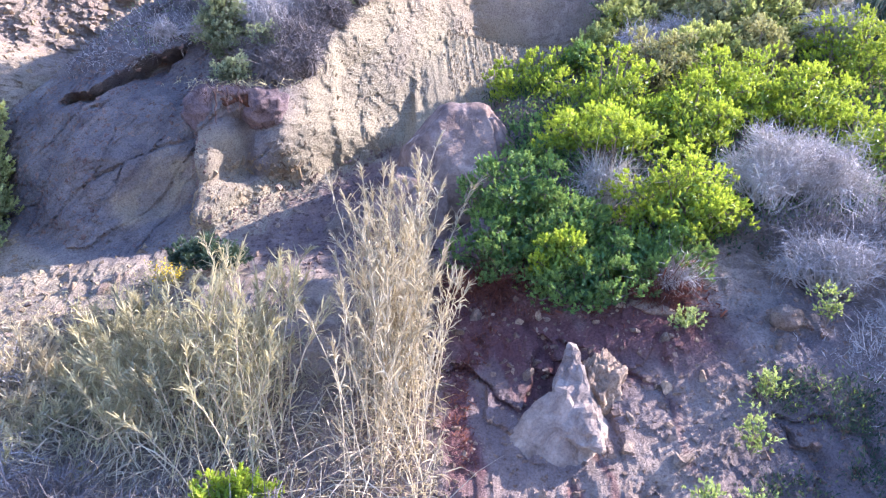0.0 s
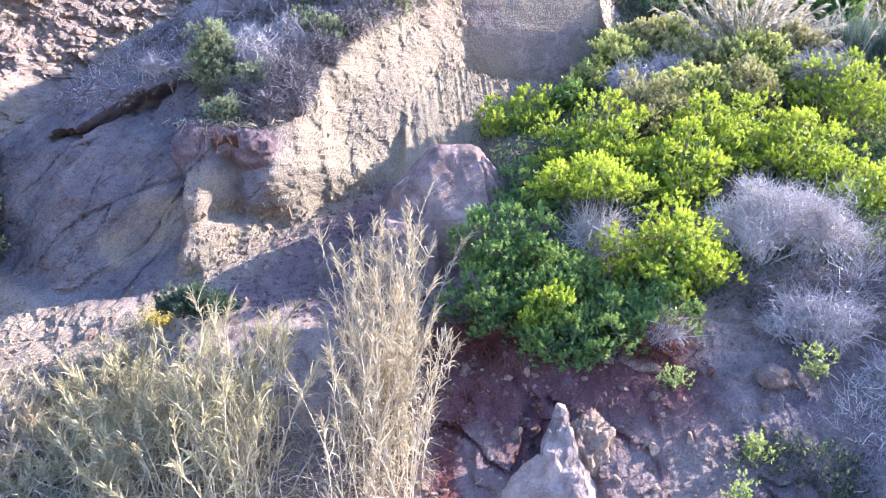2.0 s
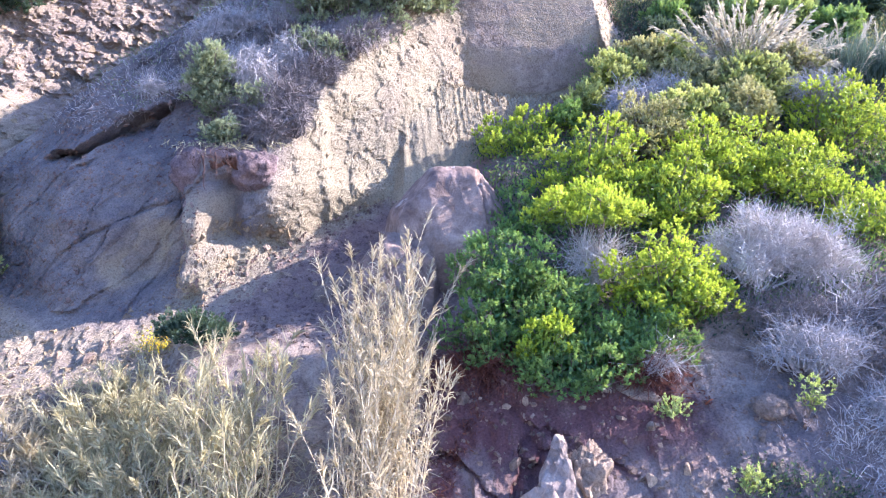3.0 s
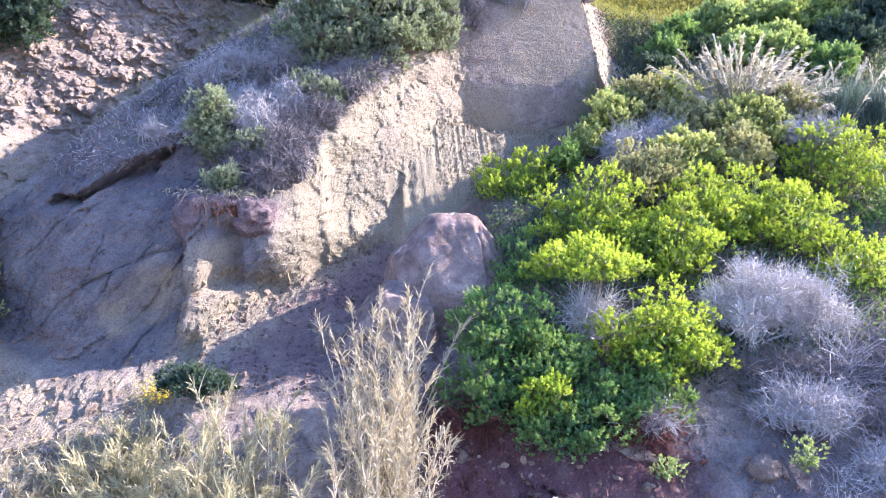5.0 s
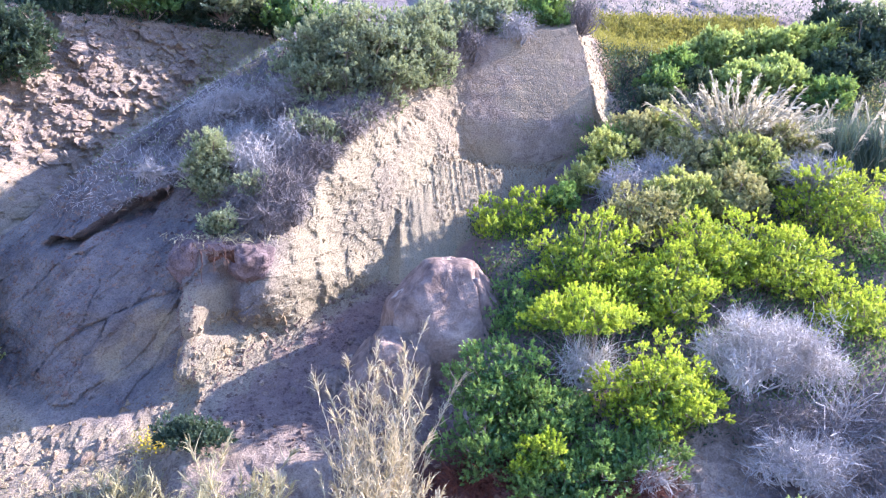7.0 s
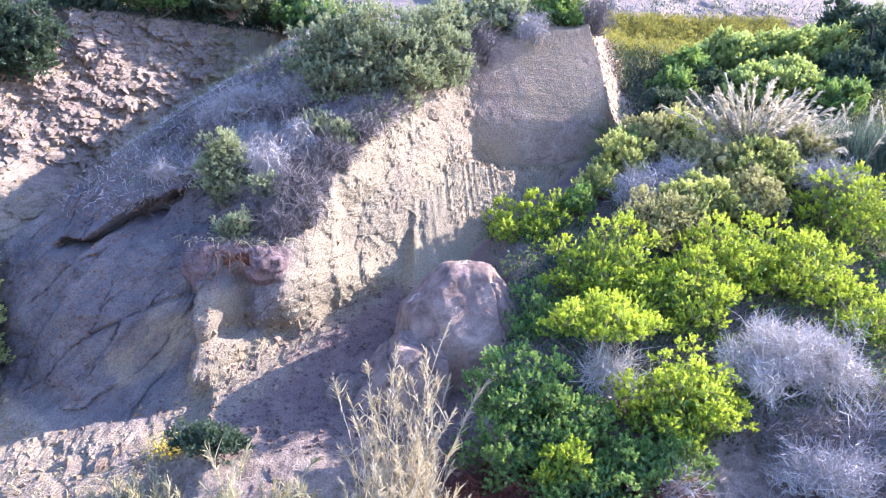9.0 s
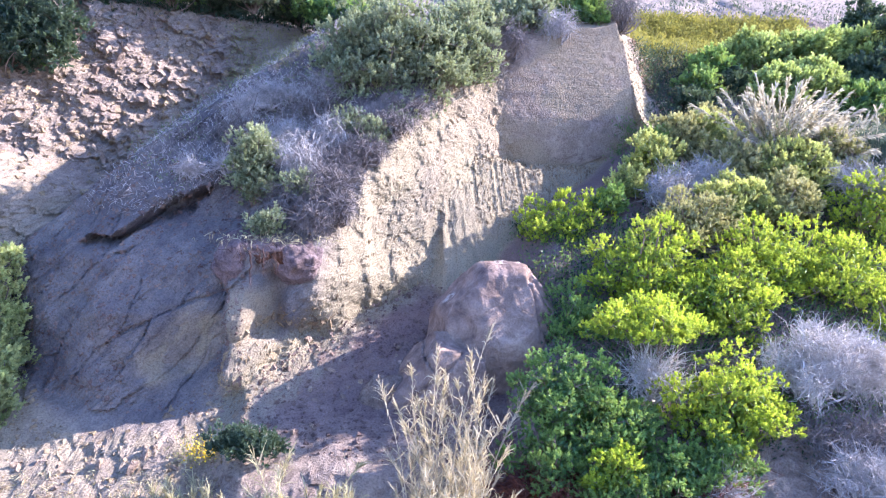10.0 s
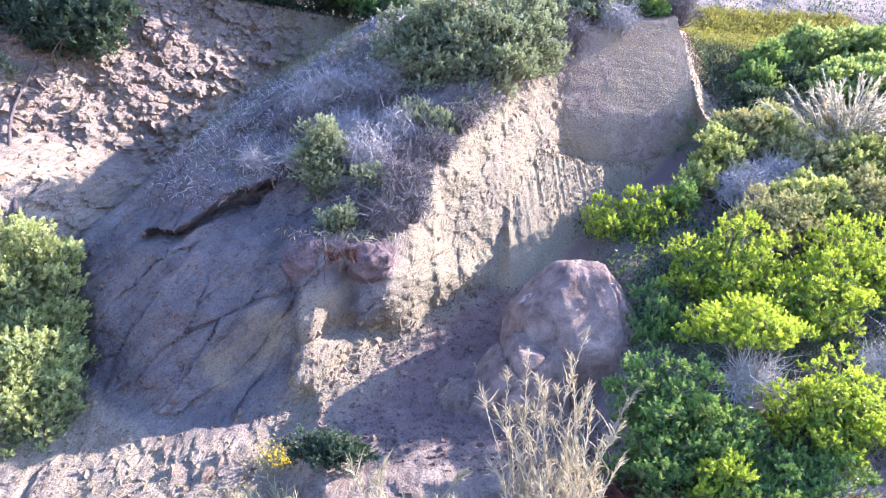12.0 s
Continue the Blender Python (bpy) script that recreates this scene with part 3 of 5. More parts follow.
# ---- plants ----
def shrub(at, size, mat, label, clumps=26, shoots=13, leaf=0.064, seed=0, name="shrub", up=0.6, trunk=None, low=-0.75, limbs=6, per=28):
    """A shrub whose crown is made of many leafy clumps; at is the crown's middle, size its half-axes."""
    rng = np.random.default_rng(seed)
    at, size = np.array(at, float), np.array(size, float)
    base = np.array((at[0], at[1] + size[1] * 0.45, at[2] - size[2] * 0.95)) if trunk is None else np.array(trunk, float)
    ob = thing(name, base, label, "shrub")
    # puffs of shoots, evenly spread over the crown with gaps between
    turn = np.arange(clumps) * 2.39996 + rng.uniform(0, 6.3)
    high = np.linspace(0.99, low, clumps)
    flat = np.sqrt(1 - np.clip(high, -1, 1) ** 2)
    d = unit(np.stack((np.cos(turn) * flat, np.sin(turn) * flat, high), 1) + 0.16 * rng.normal(size=(clumps, 3)))
    cc = at + d * size * (1 - 0.5 * rng.uniform(0, 1, (clumps, 1)) ** 1.6)
    r = rng.uniform(0.15, 0.33, clumps) * (size.mean() * 0.4 + 0.5)
    r = r * 1.12
    shoots, per = int(1.75 * shoots), max(6, int(per * 0.5))
    n = clumps * shoots
    sd = ball(rng, n + 50, -0.3)[:n]
    n = len(sd)
    who = np.repeat(np.arange(clumps), shoots)[:n]
    p = cc[who] + sd * r[who][:, None] * rng.uniform(0.55, 1.0, (n, 1))
    ax = unit(sd * 0.7 + np.array((0, 0, up)) + 0.3 * (p - at) / size + 0.15 * rng.normal(size=(n, 3)))
    m = per
    tall = np.repeat(rng.uniform(0.8, 2.2, n) * leaf, m)
    la = np.repeat(ax, m, 0)
    run = rng.uniform(0, 1, n * m)
    lb = np.repeat(p, m, 0) + la * (run * tall)[:, None]
    face = unit(np.repeat(sd, m, 0) + np.array((0, 0, 0.35)))
    la = unit(la * (0.5 + 0.9 * run)[:, None] + unit(rng.normal(size=la.shape)) * 0.75)
    ln = rng.uniform(0.8, 1.4, n * m) * leaf * (1.15 - 0.45 * run)
    fill = int(0.13 * len(lb))
    fp = at + unit(rng.normal(size=(fill, 3))) * size * rng.uniform(0.1, 0.7, (fill, 1)) ** 0.6 * np.array((1, 1, 0.95))
    fp = fp[fp[:, 2] > at[2] + low * size[2]]
    lb, la = np.concatenate((lb, fp)), np.concatenate((la, unit(rng.normal(size=fp.shape) + UP)))
    ln = np.concatenate((ln, np.full(len(fp), leaf * 1.9)))
    face = np.concatenate((face, unit(fp - at)))
    v, q = diamonds(lb, la, ln, ln * rng.uniform(0.4, 0.58, len(ln)), rng, 0.2, face)
    crown = quads_mesh("crown", v - base, q, mat)
    # lighter towards puff tops, dark inside: light put into colour, besides young tips
    fresh_lit = np.clip(np.repeat(sd[:, 2] * 0.5 + 0.25 + 0.12 * rng.normal(size=n), m) + 0.5 * (run - 0.5), 0, 0.8)
    fresh_lit = np.concatenate((fresh_lit, np.zeros(len(fp))))
    crown.attributes.new("young_lit", "FLOAT", "POINT").data.foreach_set("value", np.repeat(fresh_lit, 4).astype(np.float32))
    part("crown", crown, ob)
    s = np.linspace(0, 1, 6)[None, :, None]
    ctrl = (base + cc) / 2 + rng.normal(size=(clumps, 3)) * 0.18 * size.mean() + np.array((0, 0, 0.1))
    limb = (1 - s) ** 2 * base + 2 * s * (1 - s) * ctrl[:, None] + s ** 2 * cc[:, None]
    lr = np.linspace(0.05, 0.014, 6)[None] * rng.uniform(0.6, 1.1, (clumps, 1)) * min(1.3, size.mean())
    for i in range(min(limbs, clumps)):
        part("limb", quads_mesh("limb", *tubes(limb[i:i + 1] - base, lr[i:i + 1], 6), BARK, True), ob)
    tw = n // 4
    pick = rng.integers(0, n, tw)
    tp = np.linspace(0, 1, 3)[None, :, None]
    twig = cc[who[pick]][:, None] * (1 - tp) + p[pick][:, None] * tp
    pieces = [strips(twig - base, np.tile(np.array((0.016, 0.012, 0.006)), (tw, 1)), unit(rng.normal(size=(tw, 3))))]
    if clumps > limbs:
        pieces.append(tubes(limb[limbs::3] - base, lr[limbs::3] * 0.6, 4))
    tagged(part("twig_tangle", quads_mesh("twig_tangle", *join(*pieces), BARK, True), ob), kind="stuff")
    return ob


def dead_bush(at, size, n, label, seed, mat=None, droop=0.15, name="dead_bush", thick=0.008, length=0.5, hubs=45):
    """A dry bush of bare, crooked twigs."""
    rng = np.random.default_rng(seed)
    mat = mat or TWIG
    at, size = np.array(at, float), np.array(size, float)
    base = at + np.array((0, 0.4 * size[1], -0.9 * size[2]))
    ob = thing(name, base, label, "bush")
    hd = ball(rng, hubs, -0.35)
    hub = at + hd * size * rng.uniform(0.25, 0.95, (len(hd), 1))
    s = np.linspace(0, 1, 7)[None, :, None]
    ctrl = (base + hub) / 2 + rng.normal(size=hub.shape) * 0.2
    limb = (1 - s) ** 2 * base + 2 * s * (1 - s) * ctrl[:, None] + s ** 2 * hub[:, None]
    limb[:, 1:-1] += rng.normal(size=limb[:, 1:-1].shape) * 0.03
    lr = np.linspace(0.03, 0.01, 7)[None] * rng.uniform(0.6, 1.2, (len(hub), 1))
    for i in range(8):
        part("limb", quads_mesh("limb", *tubes(limb[i:i + 1] - base, lr[i:i + 1], 5), mat, True), ob)
    n = int(0.85 * n)
    who = rng.integers(0, len(hub), n)
    st = hub[who] + rng.normal(size=(n, 3)) * (0.06 + 0.09 * (who % 5) / 5)[:, None] * size
    out = unit(0.6 * unit(st - hub[who]) + 0.35 * unit(st - at) + 0.5 * rng.normal(size=(n, 3)) + 0.25 * UP)
    ln = rng.uniform(0.35, 1.2, n) * length
    tw = bent(st, out, ln, rng.uniform(-0.1, 2 * droop, n), 3, rng, 1.7)
    b = strips(tw - base, np.linspace(1.9, 0.6, 3)[None] * rng.uniform(0.5, 1.3, (n, 1)) * thick, unit(np.cross(out, rng.normal(size=(n, 3)))))
    tagged(part("twig_tangle", quads_mesh("twig_tangle", *join(tubes(limb[8:] - base, lr[8:], 4), b), mat), ob), kind="stuff")
    return ob


def cane_mesh(rng, height, leaves, lean):
    """One cane: a jointed stem and its drooping dry leaves."""
    k = 8
    s = np.linspace(0, 1, k)
    a = rng.uniform(0, 2 * np.pi)
    way = np.array((math.cos(a), math.sin(a), 0))
    path = np.outer(s, UP * height) + np.outer(s ** 2, way * lean * height) + np.cumsum(rng.normal(size=(k, 3)) * 0.012 * height / 3, 0)
    path -= path[0]
    stem = tubes(path[None], np.linspace(0.011, 0.004, k)[None], 5)
    t = rng.uniform(0.15, 1.0, leaves) ** 0.8
    at = np.stack([np.interp(t, s, path[:, i]) for i in range(3)], 1)
    ang = rng.uniform(0, 2 * np.pi, leaves)
    out = unit(np.stack((np.cos(ang), np.sin(ang), rng.uniform(0.9, 3.4, leaves)), 1))
    ln = rng.uniform(0.14, 0.46, leaves)
    lp = bent(at, out, ln, rng.uniform(-0.1, 1.2, leaves), 5, rng, 0.2)
    side = unit(np.cross(out, UP) + 0.5 * rng.normal(size=out.shape))
    w = np.array((0.5, 1.0, 0.8, 0.5, 0.08))[None] * rng.uniform(0.012, 0.03, (leaves, 1))
    lv = strips(lp, w, side)
    # feathery tip
    m = 26
    tp = path[-1] - np.outer(rng.uniform(0, 0.3, m), unit(path[-1] - path[-3]))
    to = unit(unit(path[-1] - path[-2]) + 0.2 * rng.normal(size=(m, 3)))
    tl = rng.uniform(0.14, 0.3, m)
    tip = strips(bent(tp, to, tl, rng.uniform(0, 0.5, m), 5, rng, 0.1), np.array((0.3, 1.0, 0.8, 0.5, 0.1))[None] * rng.uniform(0.012, 0.024, (m, 1)), unit(rng.normal(size=(m, 3))))
    return stem, join(lv, tip)


def cane_clump(at, spread, count, height, label, seed, mat=None, lean=0.16, leaves=36, tilt=0.1):
    """Dry cane; spread is how far the roots scatter across and up the slope."""
    rng = np.random.default_rng(seed)
    at = np.array(at, float)
    ob = thing("cane_clump", at, label, "cane", "clumps of dry cane")
    kinds = []
    for i in range(8):
        stem, lv = cane_mesh(rng, height * rng.uniform(0.7, 1.05), leaves, rng.uniform(0.3, 1.6) * lean)
        kinds.append((quads_mesh("stem", *stem, CANE, True), quads_mesh("foliage", *lv, mat or STRAW)))
    for i in range(count):
        dx, dz = rng.uniform(-1, 1, 2) * np.array(spread) * rng.uniform(0.4, 1.2)
        g = surface(at[0] + dx, at[2] + dz)
        st = part("stem", kinds[i % 8][0], ob)
        st.matrix_basis = Matrix.LocRotScale(Vector(g - at + np.array((0, 0.06, -0.1))), Euler((rng.normal() * tilt, rng.normal() * tilt, rng.uniform(0, 6.3))), Vector((1, 1, rng.uniform(0.65, 1.1))))
        part("foliage", kinds[i % 8][1], st)
    return ob


def scatter(n, x0, x1, z0, z1, rng, keep=None):
    """Points strewn over a stretch of the hillside."""
    x, z = rng.uniform(x0, x1, n), rng.uniform(z0, z1, n)
    y, _ = rough_hill(x, z)
    p = np.stack((x, y, z), 1)
    return p if keep is None else p[keep(x, y, z)]


def dry_grass(p, label, seed, mat, length=0.35, width=0.012, droop=0.6, flat=0.5, name="dry_grass"):
    """Blades and stalks strewn over the points p."""
    rng = np.random.default_rng(seed)
    n = len(p)
    out = unit(rng.normal(size=(n, 3)) * np.array((1, 1, flat)) + np.array((0, -0.5, 0.45)))
    ln = rng.uniform(0.4, 1.4, n) * length
    path = bent(p - np.array((0, -0.02, 0.02)), out, ln, rng.uniform(0, 2 * droop, n), 4, rng, 0.3)
    w = np.array((0.7, 1.0, 0.7, 0.15))[None] * rng.uniform(0.6, 1.4, (n, 1)) * width
    ob = new(name, quads_mesh(name, *strips(path, w, unit(np.cross(out, rng.normal(size=(n, 3))))), mat))
    return tagged(ob, label, "grass", kind="stuff")


def tuft_cover(p, label, seed, mat, leaf=0.06, per=14, spread=0.12, name="low_scrub"):
    """Low leafy cushions at the points p."""
    rng = np.random.default_rng(seed)
    n = len(p)
    b = np.repeat(p, per, 0) + rng.normal(size=(n * per, 3)) * spread * np.array((1, 0.6, 0.8)) - np.array((0, 0.03, 0))
    ax = unit(rng.normal(size=(n * per, 3)) * 0.7 + np.array((0, -0.5, 0.9)))
    ln = rng.uniform(0.6, 1.4, n * per) * leaf
    ob = new(name, quads_mesh(name, *diamonds(b, ax, ln, ln * 0.35, rng), mat))
    return tagged(ob, label, "scrub", kind="stuff")


def pampas(at, label, seed, plumes=26, height=1.5, blades=500, wide=1.0, mat=None, lean=(0, 0), rise=1.0, blade=None):
    """A fountain of long blades with feathery plumes above it."""
    rng = np.random.default_rng(seed)
    ob = thing("pampas_grass", at, label, "pampas grass", "pampas grass on the slope")
    ang = rng.uniform(0, 2 * np.pi, blades)
    out = unit(np.stack((np.cos(ang) + lean[0], np.sin(ang) + lean[1], rise * rng.uniform(0.6, 2.5, blades)), 1))
    st = rng.normal(size=(blades, 3)) * np.array((0.16, 0.12, 0.03)) * wide
    ln = rng.uniform(0.6, 1.25, blades) * height * 0.9
    path = bent(st, out, ln, rng.uniform(0.25, 0.8, blades) / rise, 6, rng, 0.05)
    w = np.array((0.6, 1, 0.9, 0.7, 0.4, 0.05))[None] * rng.uniform(0.012, 0.024, (blades, 1))
    tagged(part("foliage", quads_mesh("foliage", *strips(path, w, unit(np.cross(out, UP) + 0.3 * rng.normal(size=out.shape))), blade or BLADE), ob), kind="stuff")
    for i in range(plumes):
        a = rng.uniform(0, 2 * np.pi)
        o = unit(np.array([[math.cos(a) * wide + lean[0], math.sin(a) * 0.6 - 0.3 + lean[1], rise * rng.uniform(0.35, 2.6)]]))
        s0 = rng.normal(size=(1, 3)) * np.array((0.2, 0.15, 0.03)) * wide
        pth = bent(s0, o, np.array([height * rng.uniform(0.6, 1.25)]), np.array([0.12]), 7, rng, 0.02)
        stem = part("stem", quads_mesh("stem", *tubes(pth, np.linspace(0.007, 0.003, 7)[None], 4), CANE, True), ob)
        m = 70
        t = rng.uniform(0.45, 1.0, m)
        b = np.stack([np.interp(t, np.linspace(0, 1, 7), pth[0, :, k]) for k in range(3)], 1)
        hd = unit(pth[0, -1] - pth[0, -2]) + rng.normal(size=(m, 3)) * 0.16
        sp = bent(b, unit(hd), rng.uniform(0.13, 0.28, m), rng.uniform(0.1, 0.6, m), 3, rng)
        part("plume", quads_mesh("plume", *strips(sp, np.array((0.5, 1, 0.2))[None] * rng.uniform(0.022, 0.044, (m, 1)), unit(rng.normal(size=(m, 3)))), mat or PLUME), stem)
    return ob


# ---- rocks ----
def boulder_mesh(size, seed, mat, n=48, planes=9, rough=0.08, round_=0.12, name="boulder", crack=0.0, pit=0.7):
    rng = np.random.default_rng(seed)
    th, ph = np.meshgrid(np.linspace(0.001, np.pi - 0.001, n), np.linspace(0, 2 * np.pi, 2 * n, endpoint=False), indexing="ij")
    d = np.stack((np.sin(th) * np.cos(ph), np.sin(th) * np.sin(ph), np.cos(th)), -1)
    r = np.ones(th.shape)
    for k in range(planes):
        nn = unit(rng.normal(size=3))
        c = d @ nn
        r = smin(r, np.where(c > 0.05, rng.uniform(0.72, 0.95) / np.maximum(c, 0.05), 9.0), round_)
    f = fbm(d[..., 0] * 2 + seed, d[..., 1] * 2, d[..., 2] * 2, 6, seed, 0.55)
    g = np.abs(fbm(d[..., 0] * 5 + seed, d[..., 1] * 5, d[..., 2] * 5, 4, seed + 7, 0.55))
    if crack:
        r = r - crack * step(0.05, 0.0, np.abs(fbm(d[..., 0] * 1.2 + seed, d[..., 1] * 1.2, d[..., 2] * 1.2, 2, seed + 15)))
    v = d * (r * (1 + rough * f - rough * pit * g))[..., None] * np.array(size)
    i = np.arange(n * 2 * n).reshape(n, 2 * n)
    j = np.roll(i, -1, 1)
    return quads_mesh(name, v, np.stack((i[:-1], i[1:], j[1:], j[:-1]), -1), mat, True)


def cut_boulder(at, size, planes, label, seed, mat, n=80, soft=0.06, rough=0.03, seams=()):
    """A boulder with flat, worn faces: each plane is a direction and how far out it lies; seams are split planes."""
    th, ph = np.meshgrid(np.linspace(0.001, np.pi - 0.001, n), np.linspace(0, 2 * np.pi, 2 * n, endpoint=False), indexing="ij")
    d = np.stack((np.sin(th) * np.cos(ph), np.sin(th) * np.sin(ph), np.cos(th)), -1)
    r = np.ones(th.shape)
    for *nn, h in planes:
        c = d @ unit(np.array(nn, float))
        r = smin(r, np.where(c > 0.08, h / np.maximum(c, 0.08), 9.0), soft)
    p = d * r[..., None]
    for *nn, h, wide in seams:
        off = p @ unit(np.array(nn, float)) - h + 0.07 * fbm(p[..., 0] * 2.5, p[..., 1] * 2.5, p[..., 2] * 2.5, 3, seed + 20)
        r = r - 0.09 * step(wide, 0.0, np.abs(off)) - 0.03 * step(0, wide, off)
    f = fbm(d[..., 0] * 2 + seed, d[..., 1] * 2, d[..., 2] * 2, 6, seed, 0.55)
    g = np.abs(fbm(d[..., 0] * 5 + seed, d[..., 1] * 5, d[..., 2] * 5, 4, seed + 7, 0.6))
    v = d * (r * (1 + rough * f - 0.4 * rough * g))[..., None] * np.array(size)
    i = np.arange(n * 2 * n).reshape(n, 2 * n)
    j = np.roll(i, -1, 1)
    ob = new("boulder", quads_mesh("boulder", v, np.stack((i[:-1], i[1:], j[1:], j[:-1]), -1), mat, True))
    ob.location = at
    return tagged(ob, label, "rock")


def chunks(p, low, high, label, seed, mat, stretch=(1, 1, 1), sink=0.3, name="rubble"):
    """Angular broken pieces, half sunk in the ground at the points p."""
    rng = np.random.default_rng(seed)
    n = len(p)
    corner = np.array([(a, b, c) for a in (-1, 1) for b in (-1, 1) for c in (-1, 1)], float)
    size = low * (high / low) ** (rng.uniform(0, 1, (n, 1, 1)) ** 2.0)
    v = (corner[None] * rng.uniform(0.8, 1.0, (n, 8, 3)) + rng.normal(size=(n, 8, 3)) * 0.07) * (0.2 + 0.85 * rng.uniform(0, 1, (n, 1, 3)))
    q = unit(rng.normal(size=(n, 4)))
    w, i, j, k = q.T
    turn = np.stack((1 - 2 * (j * j + k * k), 2 * (i * j - k * w), 2 * (i * k + j * w), 2 * (i * j + k * w), 1 - 2 * (i * i + k * k), 2 * (j * k - i * w), 2 * (i * k - j * w), 2 * (j * k + i * w), 1 - 2 * (i * i + j * j)), -1).reshape(n, 3, 3)
    v = np.einsum("nij,nkj->nki", turn, v) * size * 0.5 * np.array(stretch) + p[:, None] + np.array((0, sink, -0.3 * sink)) * size * 0.5
    face = np.array(((0, 1, 3, 2), (4, 6, 7, 5), (0, 4, 5, 1), (2, 3, 7, 6), (0, 2, 6, 4), (1, 5, 7, 3)))
    quads = face[None] + 8 * np.arange(n)[:, None, None]
    return tagged(new(name, quads_mesh(name, v.reshape(-1, 3), quads.reshape(-1, 4), mat)), label, "rubble", kind="stuff")


def shard_mesh(seed, mat, name):
    """One angular broken stone: a box cut down by slanting planes."""
    rng = np.random.default_rng(seed)
    bm = bmesh.new()
    bmesh.ops.create_cube(bm, size=1.7)
    for k in range(7):
        nn = Vector(rng.normal(size=3)).normalized()
        cut = bmesh.ops.bisect_plane(bm, geom=bm.verts[:] + bm.edges[:] + bm.faces[:], plane_co=nn * rng.uniform(0.55, 0.85), plane_no=nn, clear_outer=True)
        rim = [e for e in cut["geom_cut"] if isinstance(e, bmesh.types.BMEdge)]
        if rim:
            bmesh.ops.contextual_create(bm, geom=rim)
    bmesh.ops.scale(bm, vec=(1, rng.uniform(0.5, 0.9), rng.uniform(0.4, 0.8)), verts=bm.verts)
    me = bpy.data.meshes.new(name)
    bm.to_mesh(me)
    bm.free()
    me.polygons.foreach_set("use_smooth", np.zeros(len(me.polygons), bool))
    me.materials.append(mat)
    return me


def wedge_mesh(corners, seed, mat, name, rough=1.0):
    """A worn block: the hull of its corners, with softened edges and a rough skin."""
    bm = bmesh.new()
    for c in corners:
        bm.verts.new(c)
    bmesh.ops.convex_hull(bm, input=bm.verts)
    bmesh.ops.subdivide_edges(bm, edges=bm.edges[:], cuts=9, use_grid_fill=True)
    bmesh.ops.triangulate(bm, faces=bm.faces[:])
    bmesh.ops.smooth_vert(bm, verts=bm.verts, factor=0.3, use_axis_x=True, use_axis_y=True, use_axis_z=True)
    p = np.array([v.co[:] for v in bm.verts])
    d = 0.07 * fbm(p[:, 0] * 2.2, p[:, 1] * 2.2, p[:, 2] * 2.2, 5, seed, 0.7) - 0.08 * np.abs(fbm(p[:, 0] * 3.1, p[:, 1] * 3.1, p[:, 2] * 1.2, 4, seed + 3, 0.65))
    bm.normal_update()
    for v, k in zip(bm.verts, d):
        v.co += v.normal * float(k * rough)
    me = bpy.data.meshes.new(name)
    bm.to_mesh(me)
    bm.free()
    me.polygons.foreach_set("use_smooth", np.zeros(len(me.polygons), bool))
    me.materials.append(mat)
    return me


def boulder(at, size, label, seed, mat=None, turn=(0, 0, 0), name="boulder", category="rock", group="", **more):
    ob = new(name, boulder_mesh(size, seed, mat or ROCK, name=name, **more))
    ob.matrix_basis = pose(*at, *turn)
    return tagged(ob, label, category, group)


# ---- boulders and broken sandstone ----
cut_boulder((0.42, 16.35, 8.3), (1.6, 1.35, 1.75), ((0.1, -0.85, 0.5, 0.78), (-0.95, -0.25, 0.1, 0.8), (-0.7, -0.2, 0.68, 0.84), (0.0, -0.1, 1, 0.95), (0.75, -0.2, 0.62, 0.86), (0.95, -0.3, 0.1, 0.86), (0.55, -0.8, 0.2, 0.84), (-0.6, -0.75, 0.25, 0.8), (0.0, -0.95, -0.3, 0.8)),
            "large rounded sandstone boulder with pale streaks on top", 3, ROCK_TOPLIT, 100, 0.07, 0.035, ((0.95, -0.1, 0.25, 0.62, 0.03),))
cut_boulder((-0.85, 15.5, 7.4), (1.25, 1.05, 1.35), ((-0.5, -0.8, 0.3, 0.72), (0.35, -0.9, 0.3, 0.72), (-0.8, -0.1, 0.6, 0.62), (0.35, -0.2, 0.9, 0.85), (-0.2, -0.95, -0.2, 0.74), (0.95, -0.2, 0.1, 0.85)),
            "cracked wedge of sandstone leaning against the large boulder", 8, ROCK_MAUVE, 80, 0.03, 0.04, ((0.85, 0.0, 0.5, 0.12, 0.03), (-0.6, 0.0, 0.8, 0.28, 0.025)))
boulder((-1.9, 15.6, 7.05), (0.6, 0.6, 0.7), "small split sandstone boulder in the talus", 12, n=40, round_=0.15)
spire = new("boulder", wedge_mesh(((0.0, 0.0, 0.0), (0.1, 0.1, -0.03), (-0.14, -0.25, -0.35), (-0.28, -0.85, -1.1), (-0.4, -0.4, -1.2), (0.12, -0.45, -0.4), (0.26, -0.95, -1.0), (0.2, -1.1, -1.3), (0.22, 0.1, -0.6), (0.42, -0.5, -1.3)), 14, SLAB, "boulder", 0.7))
spire.location = (1.93, 11.4, 5.78)
spire.scale = (1.3, 1.05, 1.05)
tagged(spire, "upright pointed fin of grey sandstone", "rock")
